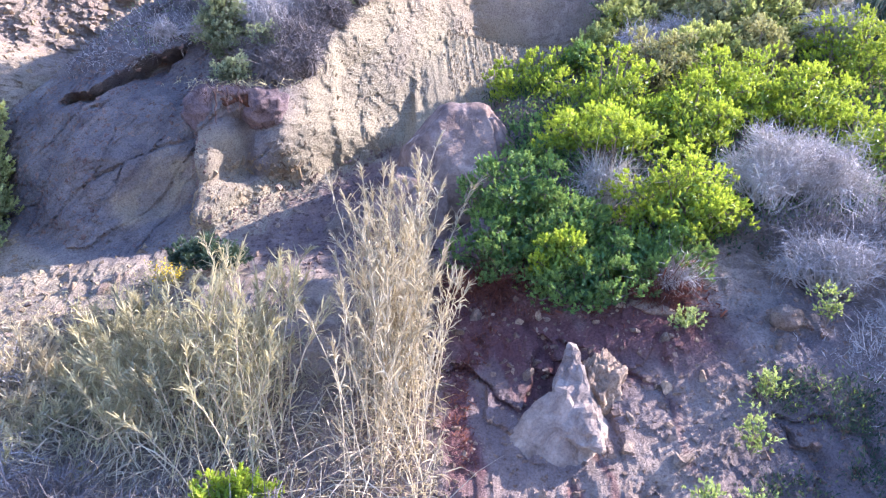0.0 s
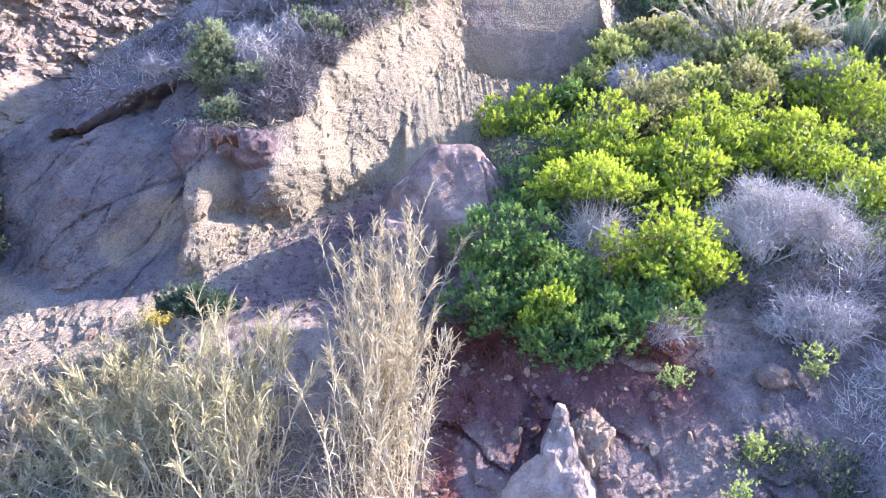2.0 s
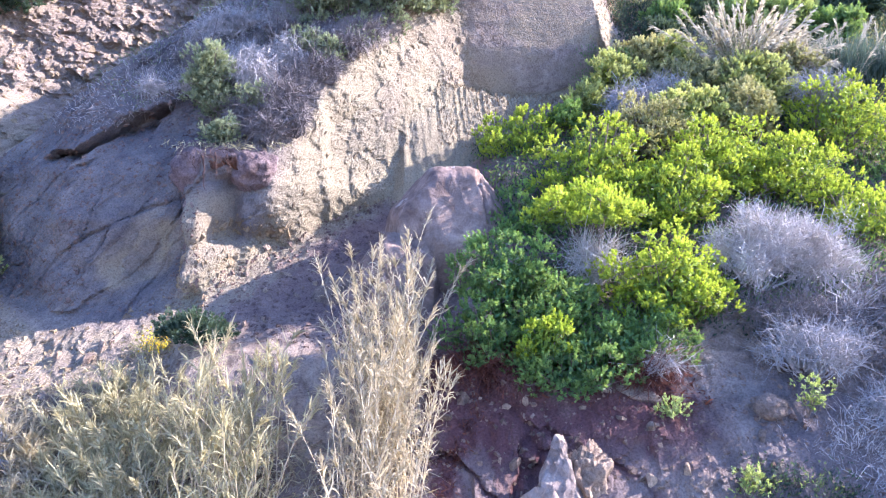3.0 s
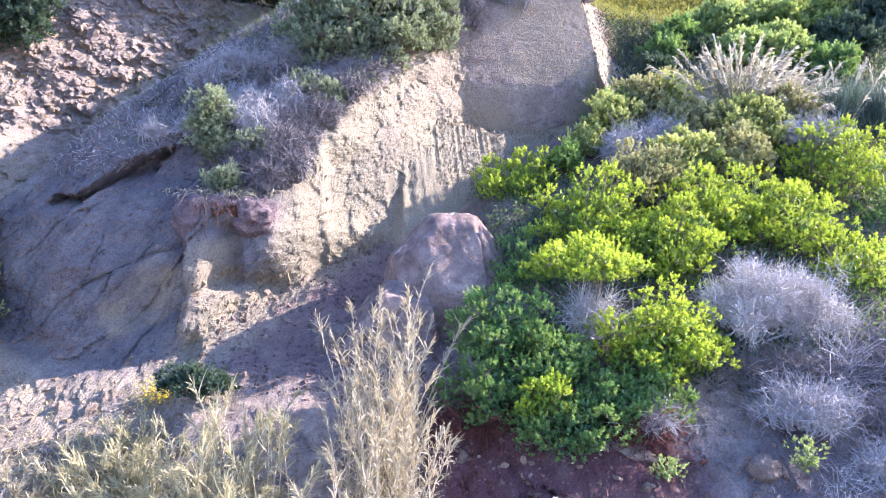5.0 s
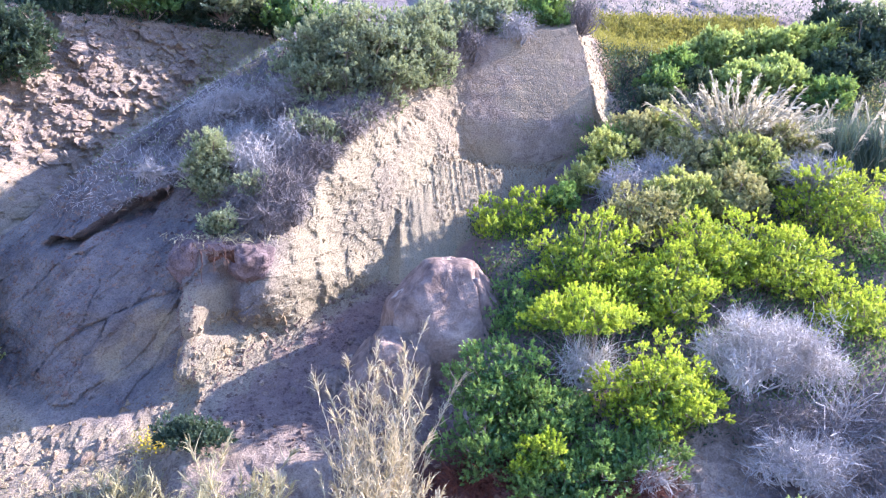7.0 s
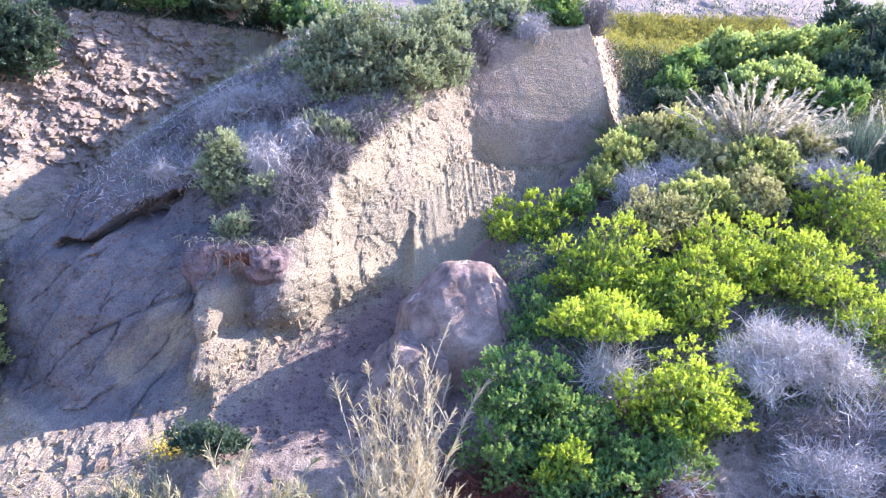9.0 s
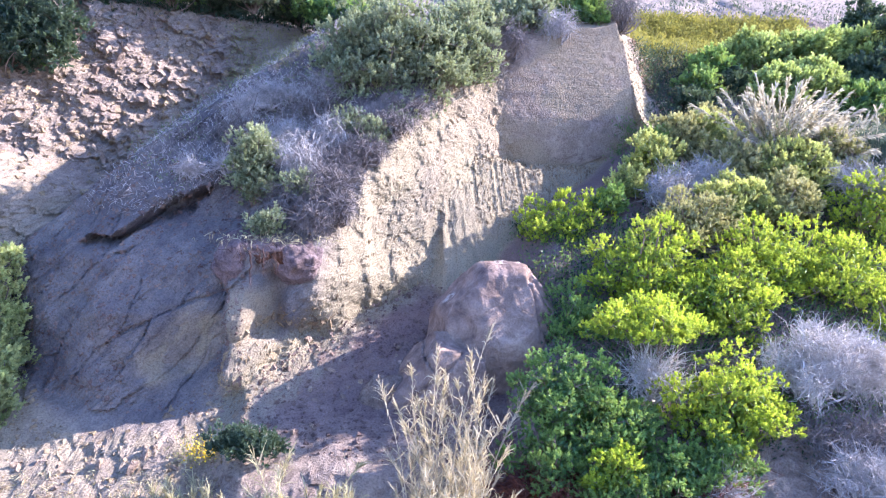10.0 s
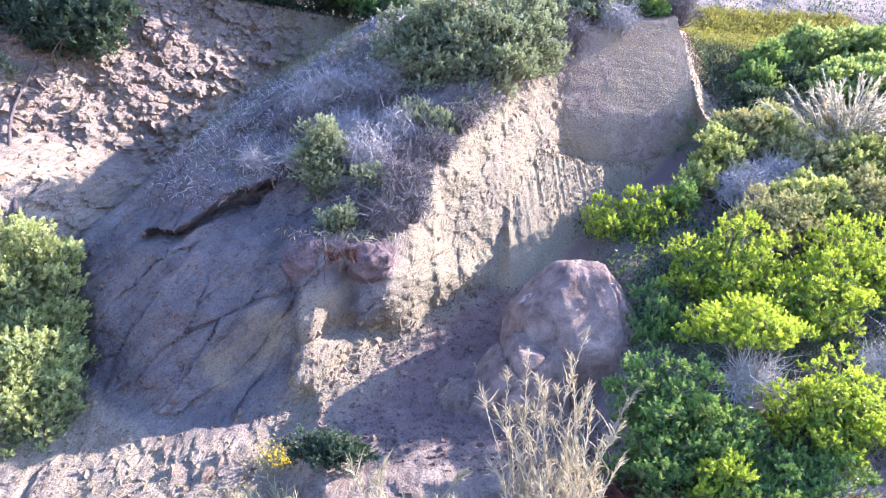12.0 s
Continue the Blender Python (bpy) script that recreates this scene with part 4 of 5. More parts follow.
slab = new("boulder", wedge_mesh(((0.15, 0.0, 0.75), (-0.05, 0.25, 0.7), (-0.55, 0.1, 0.1), (-1.0, 0.0, -0.9), (-0.75, -0.5, -1.0), (0.85, -0.1, -0.45), (0.95, 0.3, -0.6), (0.55, -0.55, -1.0), (0.1, -0.25, 0.1), (-0.35, -0.3, -0.35), (0.6, 0.6, -0.9), (-0.8, 0.6, -0.9)), 31, SLAB, "boulder", 0.4))
slab.location = (1.6, 10.7, 4.35)
slab.scale = (1.25, 1.1, 1.15)
tagged(slab, "sloping angular slab of grey sandstone", "rock")
boulder((2.35, 11.4, 5.0), (0.5, 0.4, 0.7), "crumbling cream sandstone block", 16, PALE, n=60, rough=0.2)
boulder((2.05, 10.95, 4.45), (0.3, 0.3, 0.55), "broken pale sandstone flake", 17, PALE, n=50, rough=0.2, turn=(0, -20, 0))
boulder((3.6, 12.6, 6.1), (0.5, 0.4, 0.16), "flat sandstone slab under the shrub", 18, n=40, turn=(0, 12, 0))
boulder((5.52, 12.0, 6.05), (0.27, 0.26, 0.22), "rounded tan cobble in the bank", 19, n=40, planes=4)
boulder((1.85, 17.6, 9.4), (0.65, 0.55, 0.55), "weathered boulder among the shrubs", 20, n=40)


# ---- shrubs of the slope ----
shrub((2.3, 18.75, 10.6), (1.2, 0.9, 0.85), LEAF, "bright yellow-green shrub at the foot of the scarp", 36, 13, seed=1)
shrub((2.95, 14.3, 8.95), (1.12, 0.9, 0.62), LEAF, "umbrella-shaped green shrub over bare grey limbs", 40, 13, seed=2, trunk=(3.3, 14.6, 7.4), low=-0.1, limbs=5)
dead_bush((3.0, 13.95, 8.2), (0.6, 0.35, 0.45), 1100, "bare pinkish-grey twigs under the umbrella-shaped shrub", 247, TWIG_PALE, hubs=26, length=0.3, thick=0.007)
shrub((1.25, 13.5, 7.95), (0.95, 0.75, 0.8), LEAF_DEEP, "deep green leafy shrub in half shade", 30, 13, seed=3)
shrub((2.2, 13.3, 7.4), (0.9, 0.7, 0.7), LEAF_DEEP, "green shrub with lighter shoots", 26, 13, seed=13)
shrub((1.1, 13.0, 6.95), (0.9, 0.65, 0.65), LEAF_DEEP, "deep green shrub over the russet bank", 26, 13, seed=14)
shrub((4.3, 13.5, 7.75), (1.3, 0.9, 0.95), LEAF, "bright green shrub with sunlit crown", 44, 13, seed=4)
shrub((2.35, 12.55, 6.55), (1.0, 0.6, 0.75), LEAF_DEEP, "green shrub hanging over the broken bank", 30, 13, seed=5)
shrub((3.3, 12.8, 6.9), (0.7, 0.5, 0.5), LEAF_DEEP, "small green shrub above the flat slab", 16, 12, seed=11)
shrub((1.9, 12.4, 7.0), (0.4, 0.35, 0.4), LEAF, "small sunlit yellow-green sprig", 8, 13, seed=15)
shrub((3.5, 16.4, 9.9), (1.3, 1.0, 1.15), LEAF, "rounded green shrub with yellow tips", 40, 13, seed=6)
shrub((1.9, 16.0, 8.7), (0.8, 0.7, 0.8), LEAF_DEEP, "dark green shrub beside the large boulder", 24, 13, seed=16)
shrub((5.0, 15.7, 9.4), (1.3, 1.0, 1.1), LEAF, "green shrub crowded among others on the slope", 44, 13, seed=7)
shrub((6.4, 16.6, 10.1), (1.25, 1.0, 1.0), LEAF, "sunlit yellow-green shrub high on the slope", 40, 13, seed=8)
shrub((7.9, 16.7, 9.9), (1.3, 1.0, 0.95), LEAF, "yellow-green shrub beside the grey brush", 40, 13, seed=9)
shrub((4.9, 17.4, 10.9), (1.1, 0.8, 0.8), LEAF_OLIVE, "olive shrub with dry tips", 30, 11, seed=17)
shrub((9.9, 18.2, 11.3), (1.5, 1.0, 1.1), LEAF, "green shrub with some bare grey twigs", 38, 12, seed=10)
shrub((8.9, 15.6, 9.0), (1.0, 0.8, 0.7), LEAF, "low green shrub behind the grey brush", 26, 11, seed=18)
shrub((11.4, 17.6, 10.2), (1.5, 1.0, 1.2), LEAF_DEEP, "dark green shrub at the gully's far side", 34, 11, seed=19)
for i, (x, y, z, a, c, m) in enumerate(((7.9, 24.7, 15.5, 0.6, 0.55, LEAF_DEEP), (8.3, 24.3, 14.9, 0.6, 0.5, LEAF_TEAL), (9.5, 25.1, 16.0, 1.1, 0.8, LEAF_MID), (11.4, 25.3, 16.2, 1.2, 0.8, LEAF_MID), (9.5, 23.4, 14.7, 0.9, 0.7, LEAF_MID), (10.7, 23.6, 14.95, 0.9, 0.75, LEAF_MID), (13.0, 25.6, 16.5, 1.1, 0.7, LEAF_MID), (14.6, 24.9, 16.4, 1.3, 1.2, LEAF_TEAL), (13.2, 24.3, 15.4, 1.3, 0.9, LEAF_TEAL), (12.2, 23.3, 14.4, 0.9, 0.6, LEAF_DEEP))):
    shrub((x, y, z), (a, 0.8, c), m, "green shrub below the sandy track" if m == LEAF_MID else "dark green shrub below the sandy track", 30, 10, 0.13, 20 + i)
for i, (x, y, z, a, b, m) in enumerate(((4.9, 18.8, 11.6, 0.75, 0.65, TWIG), (5.9, 19.3, 12.0, 0.7, 0.5, TWIG), (9.6, 18.6, 12.0, 0.9, 0.6, TWIG))):
    dead_bush((x, y, z), (a, 0.6, b), 1900, "grey half-dead brush above the shrubs", 60 + i, m, length=0.19, hubs=90)
for i, (x, y, z, a) in enumerate(((6.9, 19.6, 12.3, 1.1), (8.2, 19.4, 12.2, 1.1), (7.4, 18.4, 11.4, 1.0), (6.2, 18.2, 11.3, 0.9), (9.4, 20.0, 12.6, 1.0), (4.7, 20.0, 12.3, 0.6), (5.8, 20.8, 12.9, 0.7), (6.6, 21.0, 13.1, 0.6))):
    shrub((x, y, z), (a, 0.7, 0.7), LEAF_BRUSH if i % 2 else LEAF_OLIVE, "pale yellow-green brush with dry tips" if i % 2 else "dull olive brush with dry seed heads", 28, 10, 0.09, 70 + i)
pampas((8.2, 20.6, 12.6), "pampas grass with many cream plumes", 80, 110, 2.1, 900, 1.4, lean=(0.3, -0.2))
pampas((9.3, 20.5, 12.55), "pampas grass with drooping cream plumes", 81, 45, 1.5, 500, 1.0, lean=(0.7, -0.2))
pampas((10.4, 20.9, 12.7), "pampas grass with tall pale plumes", 82, 14, 1.6, 600)
pampas((10.8, 20.0, 12.0), "tall pampas grass, shade in its blade colour", 83, 12, 2.1, 1300, 1.3, rise=2.6, blade=BLADE_SHADED)
pampas((11.9, 20.0, 12.0), "tall pampas grass, shade in its blade colour", 84, 10, 2.1, 1300, 1.3, rise=2.6, blade=BLADE_SHADED)
dead_bush((6.15, 14.2, 8.35), (0.95, 0.8, 0.95), 7500, "grey leafless dry bush", 40, TWIG_PALE, hubs=60, length=0.17, thick=0.0065)
dead_bush((7.25, 14.4, 8.15), (1.05, 0.8, 1.15), 9000, "grey leafless dry bush", 45, TWIG_PALE, hubs=75, length=0.17, thick=0.0065)
# dark twigs fill the shaded void under the bush, shade put in as colour
dead_bush((6.7, 13.5, 7.15), (1.3, 0.6, 0.5), 3000, "twigs coloured dark for the shade below the dry bush", 248, TWIG_DARK, hubs=60, length=0.25, thick=0.008)
dead_bush((8.6, 13.6, 7.3), (1.2, 0.6, 0.7), 3000, "twigs coloured dark for the shade beside the dry bush", 249, TWIG_DARK, hubs=60, length=0.25, thick=0.008)
dead_bush((7.6, 13.6, 7.3), (0.8, 0.5, 0.4), 500, "bare dark branches below the dry bush", 46, TWIG, hubs=30, length=0.5, thick=0.01)
shrub((3.9, 12.9, 6.9), (0.7, 0.5, 0.6), LEAF_DEEP, "small dark green shrub over the slab", 18, 12, seed=12)
dead_bush((3.95, 12.55, 6.65), (0.45, 0.3, 0.3), 1200, "grey twigs under the shrub", 47, TWIG_PALE, hubs=20, length=0.2, thick=0.006)
dead_bush((6.6, 12.7, 6.8), (1.0, 0.6, 0.6), 4500, "tangled grey dead brush", 41, TWIG, length=0.17, hubs=110, thick=0.0065)
# this brush's twigs are dark in place of shadows between its branches
dead_bush((8.2, 12.6, 6.4), (1.2, 0.8, 0.9), 4500, "tangled dead brush darkened as shade", 44, TWIG_DARK, length=0.17, hubs=110, thick=0.0065)
dead_bush((6.8, 11.7, 5.1), (0.8, 0.6, 0.8), 4000, "pale bleached dead brush", 42, TWIG_PALE, length=0.2, hubs=90, thick=0.0065)
dead_bush((6.6, 11.4, 4.0), (0.9, 0.6, 0.7), 3000, "pale bleached dead brush", 43, TWIG_PALE, length=0.2, hubs=90, thick=0.0065)
for i, (x, z, h) in enumerate(((4.35, 4.3, 0.55), (4.8, 4.9, 0.45), (6.1, 5.9, 0.6), (3.4, 3.7, 0.55), (4.0, 3.6, 0.5), (3.9, 5.9, 0.15))):
    g = surface(x, z)
    shrub((x, g[1] - 0.1, z + h * 0.6), (0.22, 0.2, h * 0.6), LEAF_MID, "young green sapling on the bare bank", 7, 4, 0.055, 90 + i, limbs=3, per=16)

# ---- ridge and rubble side ----
shrub((-2.1, 19.8, 14.5), (1.9, 1.1, 1.6), LEAF_GREY, "large grey-green shrub on the ridge crest", 180, 13, 0.075, 30, low=-0.97)
shrub((-0.5, 20.4, 15.0), (1.1, 0.8, 1.2), LEAF_GREY, "grey-green shrub with dry tips on the ridge crest", 70, 12, 0.075, 231, low=-0.97)
shrub((-4.95, 17.25, 11.75), (0.5, 0.4, 1.0), LEAF_GREY, "upright grey-green shrub above the hanging roots", 46, 12, 0.06, 31)
g = surface(-10.7, 8.5)
shrub((-10.7, g[1] - 0.35, 8.5), (1.3, 0.7, 2.1), LEAF_MUTED, "tall dense yellow-green shrub at the edge of the scar", 170, 12, 0.085, 32, low=-0.95, limbs=3)
g = surface(-10.5, 7.8)
shrub((-10.5, g[1] - 0.4, 7.8), (1.4, 0.75, 1.2), LEAF_MUTED, "dense dull green shrub with dry tips", 90, 12, 0.075, 232, low=-0.95, limbs=3)
g = surface(-10.2, 7.1)
shrub((-10.2, g[1] - 0.45, 7.0), (1.25, 0.8, 1.5), LEAF_MUTED, "dense olive shrub with brown dry patches", 120, 12, 0.085, 36, low=-0.95, limbs=3)
shrub((-12.0, 20.7, 15.0), (2.0, 0.9, 1.2), LEAF_TEAL, "dark green tree crown at the top of the rubble", 110, 12, 0.1, 33)
shrub((-11.1, 20.9, 14.6), (0.35, 0.35, 0.5), LEAF_DEEP, "small green bush on the rubble", 10, 10, 0.08, 34)
shrub((-13.3, 20.1, 13.3), (0.9, 0.6, 0.8), LEAF_GREY, "green shrub beside the leaning log", 20, 10, 0.1, 35)
for i, (x, y, z, a, m) in enumerate(((-8.6, 23.2, 17.0, 1.4, LEAF_DEEP), (-6.4, 23.8, 17.2, 1.4, LEAF_GREY), (-4.2, 24.5, 16.9, 1.3, LEAF_DEEP), (0.1, 21.9, 15.9, 0.9, LEAF_GREY), (1.6, 22.5, 16.3, 1.0, LEAF_GREY), (3.3, 23.2, 16.8, 1.0, LEAF_DEEP))):
    shrub((x, y, z), (a, 0.8, 0.7), m, "dark scrub along the top of the cliff", 28, 10, 0.11, 100 + i)
for i, (x, y, z, a) in enumerate(((-4.0, 17.4, 12.0, 0.6), (-3.1, 17.7, 11.9, 0.5), (-3.6, 16.9, 11.2, 0.45), (-3.3, 18.2, 12.6, 0.6), (-3.9, 19.2, 13.3, 0.8), (0.3, 21.0, 15.1, 0.7), (2.4, 22.0, 16.1, 0.6), (4.5, 22.9, 16.8, 0.6), (1.0, 21.4, 15.6, 0.6), (-2.4, 18.9, 12.5, 0.6), (-2.9, 19.2, 13.0, 0.7), (-5.6, 18.6, 12.6, 0.6))):
    dead_bush((x, y, z), (a, 0.5, 0.6), 1500, "grey twiggy dead bush on the crest", 110 + i, TWIG_DARK if i % 3 else TWIG, 0.6, length=0.19, hubs=90, thick=0.006)

for i, (x, y, z, a, c) in enumerate(((-3.55, 16.45, 10.75, 0.4, 0.3), (-3.05, 16.75, 11.0, 0.4, 0.35), (-3.3, 17.0, 11.5, 0.5, 0.4), (-4.2, 16.9, 11.1, 0.4, 0.35), (-2.6, 17.9, 12.3, 0.5, 0.35), (-2.1, 18.4, 12.9, 0.5, 0.35), (-1.7, 18.9, 13.3, 0.5, 0.3), (-2.7, 18.5, 12.9, 0.5, 0.35))):
    dead_bush((x, y, z), (a, 0.3, c), 1700, "dark twiggy scrub hanging over the crest", 270 + i, TWIG_DARK, 0.6, length=0.2, hubs=50, thick=0.008)
for i, (x, y, z) in enumerate(((-4.5, 16.3, 10.6), (-3.9, 16.9, 11.4), (-2.4, 18.2, 12.7), (-1.8, 18.8, 13.1), (-3.0, 18.3, 12.9))):
    shrub((x, y, z), (0.35, 0.25, 0.28), LEAF_GREY, "small grey-green scrub on the crest", 14, 9, 0.06, 280 + i, limbs=3, per=20)

R3 = np.random.default_rng(15)
for i in range(16):
    x, z = R3.uniform(-6.6, -3.0), R3.uniform(11.7, 13.6)
    g = surface(x, z + 0.35 * (x + 4.8))
    dead_bush((g[0], g[1] - 0.12, g[2] + 0.1), (R3.uniform(0.3, 0.55), 0.3, R3.uniform(0.18, 0.32)), 700, "low blue-grey dead brush on the ridge back", 290 + i, TWIG, 0.5, length=0.2, hubs=30, thick=0.007)

# ---- cane ----
cane_clump(surface(-0.75, 5.0), (0.72, 1.4), 150, 2.75, "tall clump of bleached dry cane", 50)
cane_clump(surface(-3.0, 4.6), (0.8, 0.9), 120, 2.3, "dry cane with a green cast", 51, STRAW_GREEN, 0.25, tilt=0.2)
cane_clump(surface(-4.5, 4.6), (0.8, 0.7), 95, 1.35, "low dry cane with a green cast", 52, STRAW_GREEN, 0.3, tilt=0.28)
cane_clump(surface(-5.8, 4.5), (0.7, 0.5), 50, 0.85, "low tangled dry cane", 53, STRAW_GREEN, 0.3, tilt=0.3)
cane_clump(surface(-5.3, 5.2), (0.9, 0.45), 70, 1.2, "low dry cane climbing the rubble bank", 251, STRAW_GREEN, 0.3, tilt=0.28)
cane_clump(surface(-6.6, 4.8), (0.7, 0.5), 60, 0.9, "low tangled dry cane", 252, STRAW, 0.35, tilt=0.35)
R2 = np.random.default_rng(9)
dry_grass(scatter(5500, -5.8, 0.0, 3.3, 5.4, R2), "matted straw and fallen cane leaves", 54, STRAW, 0.42, 0.016)
dry_grass(scatter(3500, -7.8, -4.5, 4.3, 5.9, R2), "bleached straw over the foot of the bank", 253, STRAW, 0.34, 0.016)
dry_grass(scatter(1500, -7.0, -0.5, 3.0, 4.8, R2), "long fallen canes and bent stalks", 56, CANE, 1.1, 0.016, 0.3, 0.5)
dry_grass(scatter(3500, -8.6, -3.0, 5.0, 6.2, R2), "matted straw and fallen cane leaves", 55, STRAW_GREEN, 0.22, 0.012)

for i, (x, z, a) in enumerate(((-6.6, 4.0, 0.8), (-5.4, 3.7, 0.8), (-4.0, 3.5, 0.7), (-7.4, 4.9, 0.6), (-2.2, 3.5, 0.6))):
    g = surface(x, z)
    # most use the dark twig, which stands in for shade at the cane's foot
    dead_bush((g[0], g[1] - 0.15, g[2] + 0.15), (a, 0.5, 0.5), 1300, "dark matted dead brush at the foot of the cane", 130 + i, TWIG if i in (0, 3) else TWIG_DARK, 0.5, length=0.3)
g = surface(-7.75, 4.7)
shrub((g[0], g[1] - 0.1, g[2] + 0.2), (0.45, 0.35, 0.5), LEAF_OLIVE, "small yellow-green bush below the rubble", 14, 10, 0.07, 140, limbs=3)
g = surface(-2.75, 3.8)
shrub((g[0], g[1] - 0.25, g[2] + 0.15), (0.5, 0.3, 0.35), LEAF, "low bright green plant among the cane", 14, 10, 0.07, 141, limbs=3)

for i, (x, y, z, a, c, m) in enumerate(((6.7, 22.9, 14.2, 0.55, 0.4, LEAF_TEAL), (7.2, 23.7, 14.9, 0.6, 0.45, LEAF_DEEP), (7.0, 22.2, 13.6, 0.6, 0.4, LEAF_OLIVE), (6.5, 21.6, 13.2, 0.5, 0.35, LEAF_TEAL))):
    shrub((x, y, z), (a, 0.5, c), m, "low dark shrub beside the cut edge", 16, 10, 0.1, 170 + i, low=-0.95)

# ---- low cover ----
by_cut = lambda x, y, z: (x > 5.2 + 0.19 * (16.25 - z)) & (x < 7.6 - 0.1 * (z - 13))
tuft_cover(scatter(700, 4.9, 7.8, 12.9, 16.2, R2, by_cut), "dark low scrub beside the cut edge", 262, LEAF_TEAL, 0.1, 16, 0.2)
dry_grass(scatter(2600, 4.9, 7.6, 12.8, 16.4, R2, by_cut), "brown dry grass beside the cut edge", 263, RUSSET, 0.3, 0.014, 0.5, 0.9)
dry_grass(scatter(1800, 4.9, 7.4, 13.4, 16.4, R2, by_cut), "pale dry grass beside the cut edge", 264, STRAW_GREEN, 0.4, 0.012, 0.5, 0.9)
for i, (x, z, a, c, m) in enumerate(((3.9, 11.5, 0.5, 0.35, LEAF_BRUSH), (4.6, 12.1, 0.5, 0.35, LEAF), (5.2, 12.7, 0.45, 0.35, LEAF_DEEP), (5.6, 13.1, 0.4, 0.3, LEAF_OLIVE), (3.3, 11.1, 0.45, 0.3, LEAF_DEEP))):
    g = surface(x, z)
    shrub((x, g[1] - 0.25, z + 0.2), (a, 0.4, c), m, "small shrub at the foot of the scarp", 12, 10, 0.08, 180 + i, low=-0.95)
# dark leaves put the shade of this corner into the colour
tuft_cover(scatter(900, 10.0, 15.0, 12.2, 16.0, R2), "scrub coloured dark for shade round the tall pampas grass", 266, LEAF_TEAL, 0.11, 16, 0.22)
tuft_cover(scatter(160, 5.0, 16.0, 18.1, 19.4, R2), "scattered dark tufts on the sandy track", 72, LEAF_TEAL, 0.1, 18, 0.22)
tuft_cover(scatter(2400, -14.0, -2.5, 16.3, 18.2, R2), "dark scrub covering the top of the cliff", 68, LEAF_TEAL, 0.13, 11, 0.2)
for i, (x, y, z, a, c) in enumerate(((-10.6, 22.6, 16.7, 1.2, 0.6), (-7.4, 24.2, 17.0, 1.3, 0.6), (-5.2, 25.0, 17.0, 1.2, 0.6), (13.9, 26.6, 17.4, 0.7, 1.0), (15.4, 26.6, 17.4, 0.9, 0.7))):
    shrub((x, y, z), (a, 0.7, c), LEAF_TEAL if i < 4 else LEAF_GREY, "dark green bush on the cliff top" if i < 4 else "grey-green bush beside the track", 26, 10, 0.12, 150 + i, low=-0.95)
on_hill = lambda x, y, z: (shrub_hill(x, z) < foot(x, z) + 0.1) & (x > 1.2) & ((z < 10.8) | (x > 4.2))
tuft_cover(scatter(5000, 1.0, 13.0, 7.2, 13.5, R2, on_hill), "low green scrub filling the gaps between shrubs", 57, LEAF_DEEP, 0.09, 11, 0.16)
# dark leaves stand in for the shade in the gaps between crowns
tuft_cover(scatter(2200, 1.0, 10.5, 7.0, 12.2, R2, on_hill), "undergrowth coloured dark for shade between the shrubs", 267, LEAF_TEAL, 0.1, 9, 0.15)
tuft_cover(scatter(2500, 6.4, 14.0, 12.0, 16.2, R2), "low olive scrub below the pampas grass", 58, LEAF_OLIVE, 0.1, 11, 0.18)
tuft_cover(scatter(4000, 5.6, 13.0, 16.0, 18.2, R2), "yellow-green mat of low succulent cover", 59, GRASS_MAT, 0.11, 10, 0.14, "ground_cover")
crest_zone = lambda x, y, z: (buttress(x, z) < y + 0.5) & (z > 11.0 + 0.62 * (x + 6.8)) & (x < -1.4 + 0.5 * (z - 13))
dry_grass(scatter(15000, -8.6, -1.0, 10.8, 15.8, R2, crest_zone), "grey dry scrub on the ridge back", 60, TWIG_PALE, 0.2, 0.011, 0.3, 1.2, "dry_scrub")
dry_grass(scatter(9000, -9.4, -1.0, 10.8, 15.8, R2, crest_zone), "dark dead scrub on the ridge back", 260, TWIG_DARK, 0.16, 0.012, 0.3, 1.2, "dry_scrub")
tuft_cover(scatter(450, -8.2, -1.0, 11.2, 15.6, R2, crest_zone), "sparse grey-green scrub on the ridge back", 61, LEAF_GREY, 0.07, 14, 0.14)
dry_grass(scatter(4000, -7.0, -4.4, 14.4, 16.2, R2), "dry olive grass on the upper face", 62, LEAF_OLIVE, 0.2, 0.012)
in_gully = lambda x, y, z: np.abs(x - np.interp(z, (4.3, 4.87, 5.2, 5.56, 6.1), (0.35, 0.21, 0.34, 0.58, 0.89))) < 0.14
dry_grass(scatter(3500, 0.0, 1.1, 4.2, 6.3, R2, in_gully), "dark dead roots and leaves in a gully of the bank", 265, RUSSET, 0.14, 0.02, 0.3, 1.0, "dead_leaves")
dry_grass(scatter(1800, 0.2, 4.6, 6.0, 6.9, R2), "russet dead leaves under the shrubs", 63, RUSSET, 0.16, 0.03, 0.3, 1.0, "dead_leaves")
for i, (x, z, w, h) in enumerate(((3.7, 6.35, 0.5, 0.4), (0.9, 6.45, 0.6, 0.35))):
    g = surface(x, z)
    dead_bush((x, g[1] - 0.05, z), (w, 0.35, h), 1500, "russet dead brush hanging under a shrub", 64 + i, RUSSET, 0.6, thick=0.007, length=0.3)

weedy = lambda x, y, z: fbm(x * 1.1, z * 1.1, 0 * x, 3, 69) > 0.05 - 0.25 * (x - 4.2)
tuft_cover(scatter(380, 3.6, 6.4, 2.9, 5.3, R2, weedy), "dark teal weeds creeping over the bank", 67, LEAF_TEAL, 0.075, 22, 0.14)
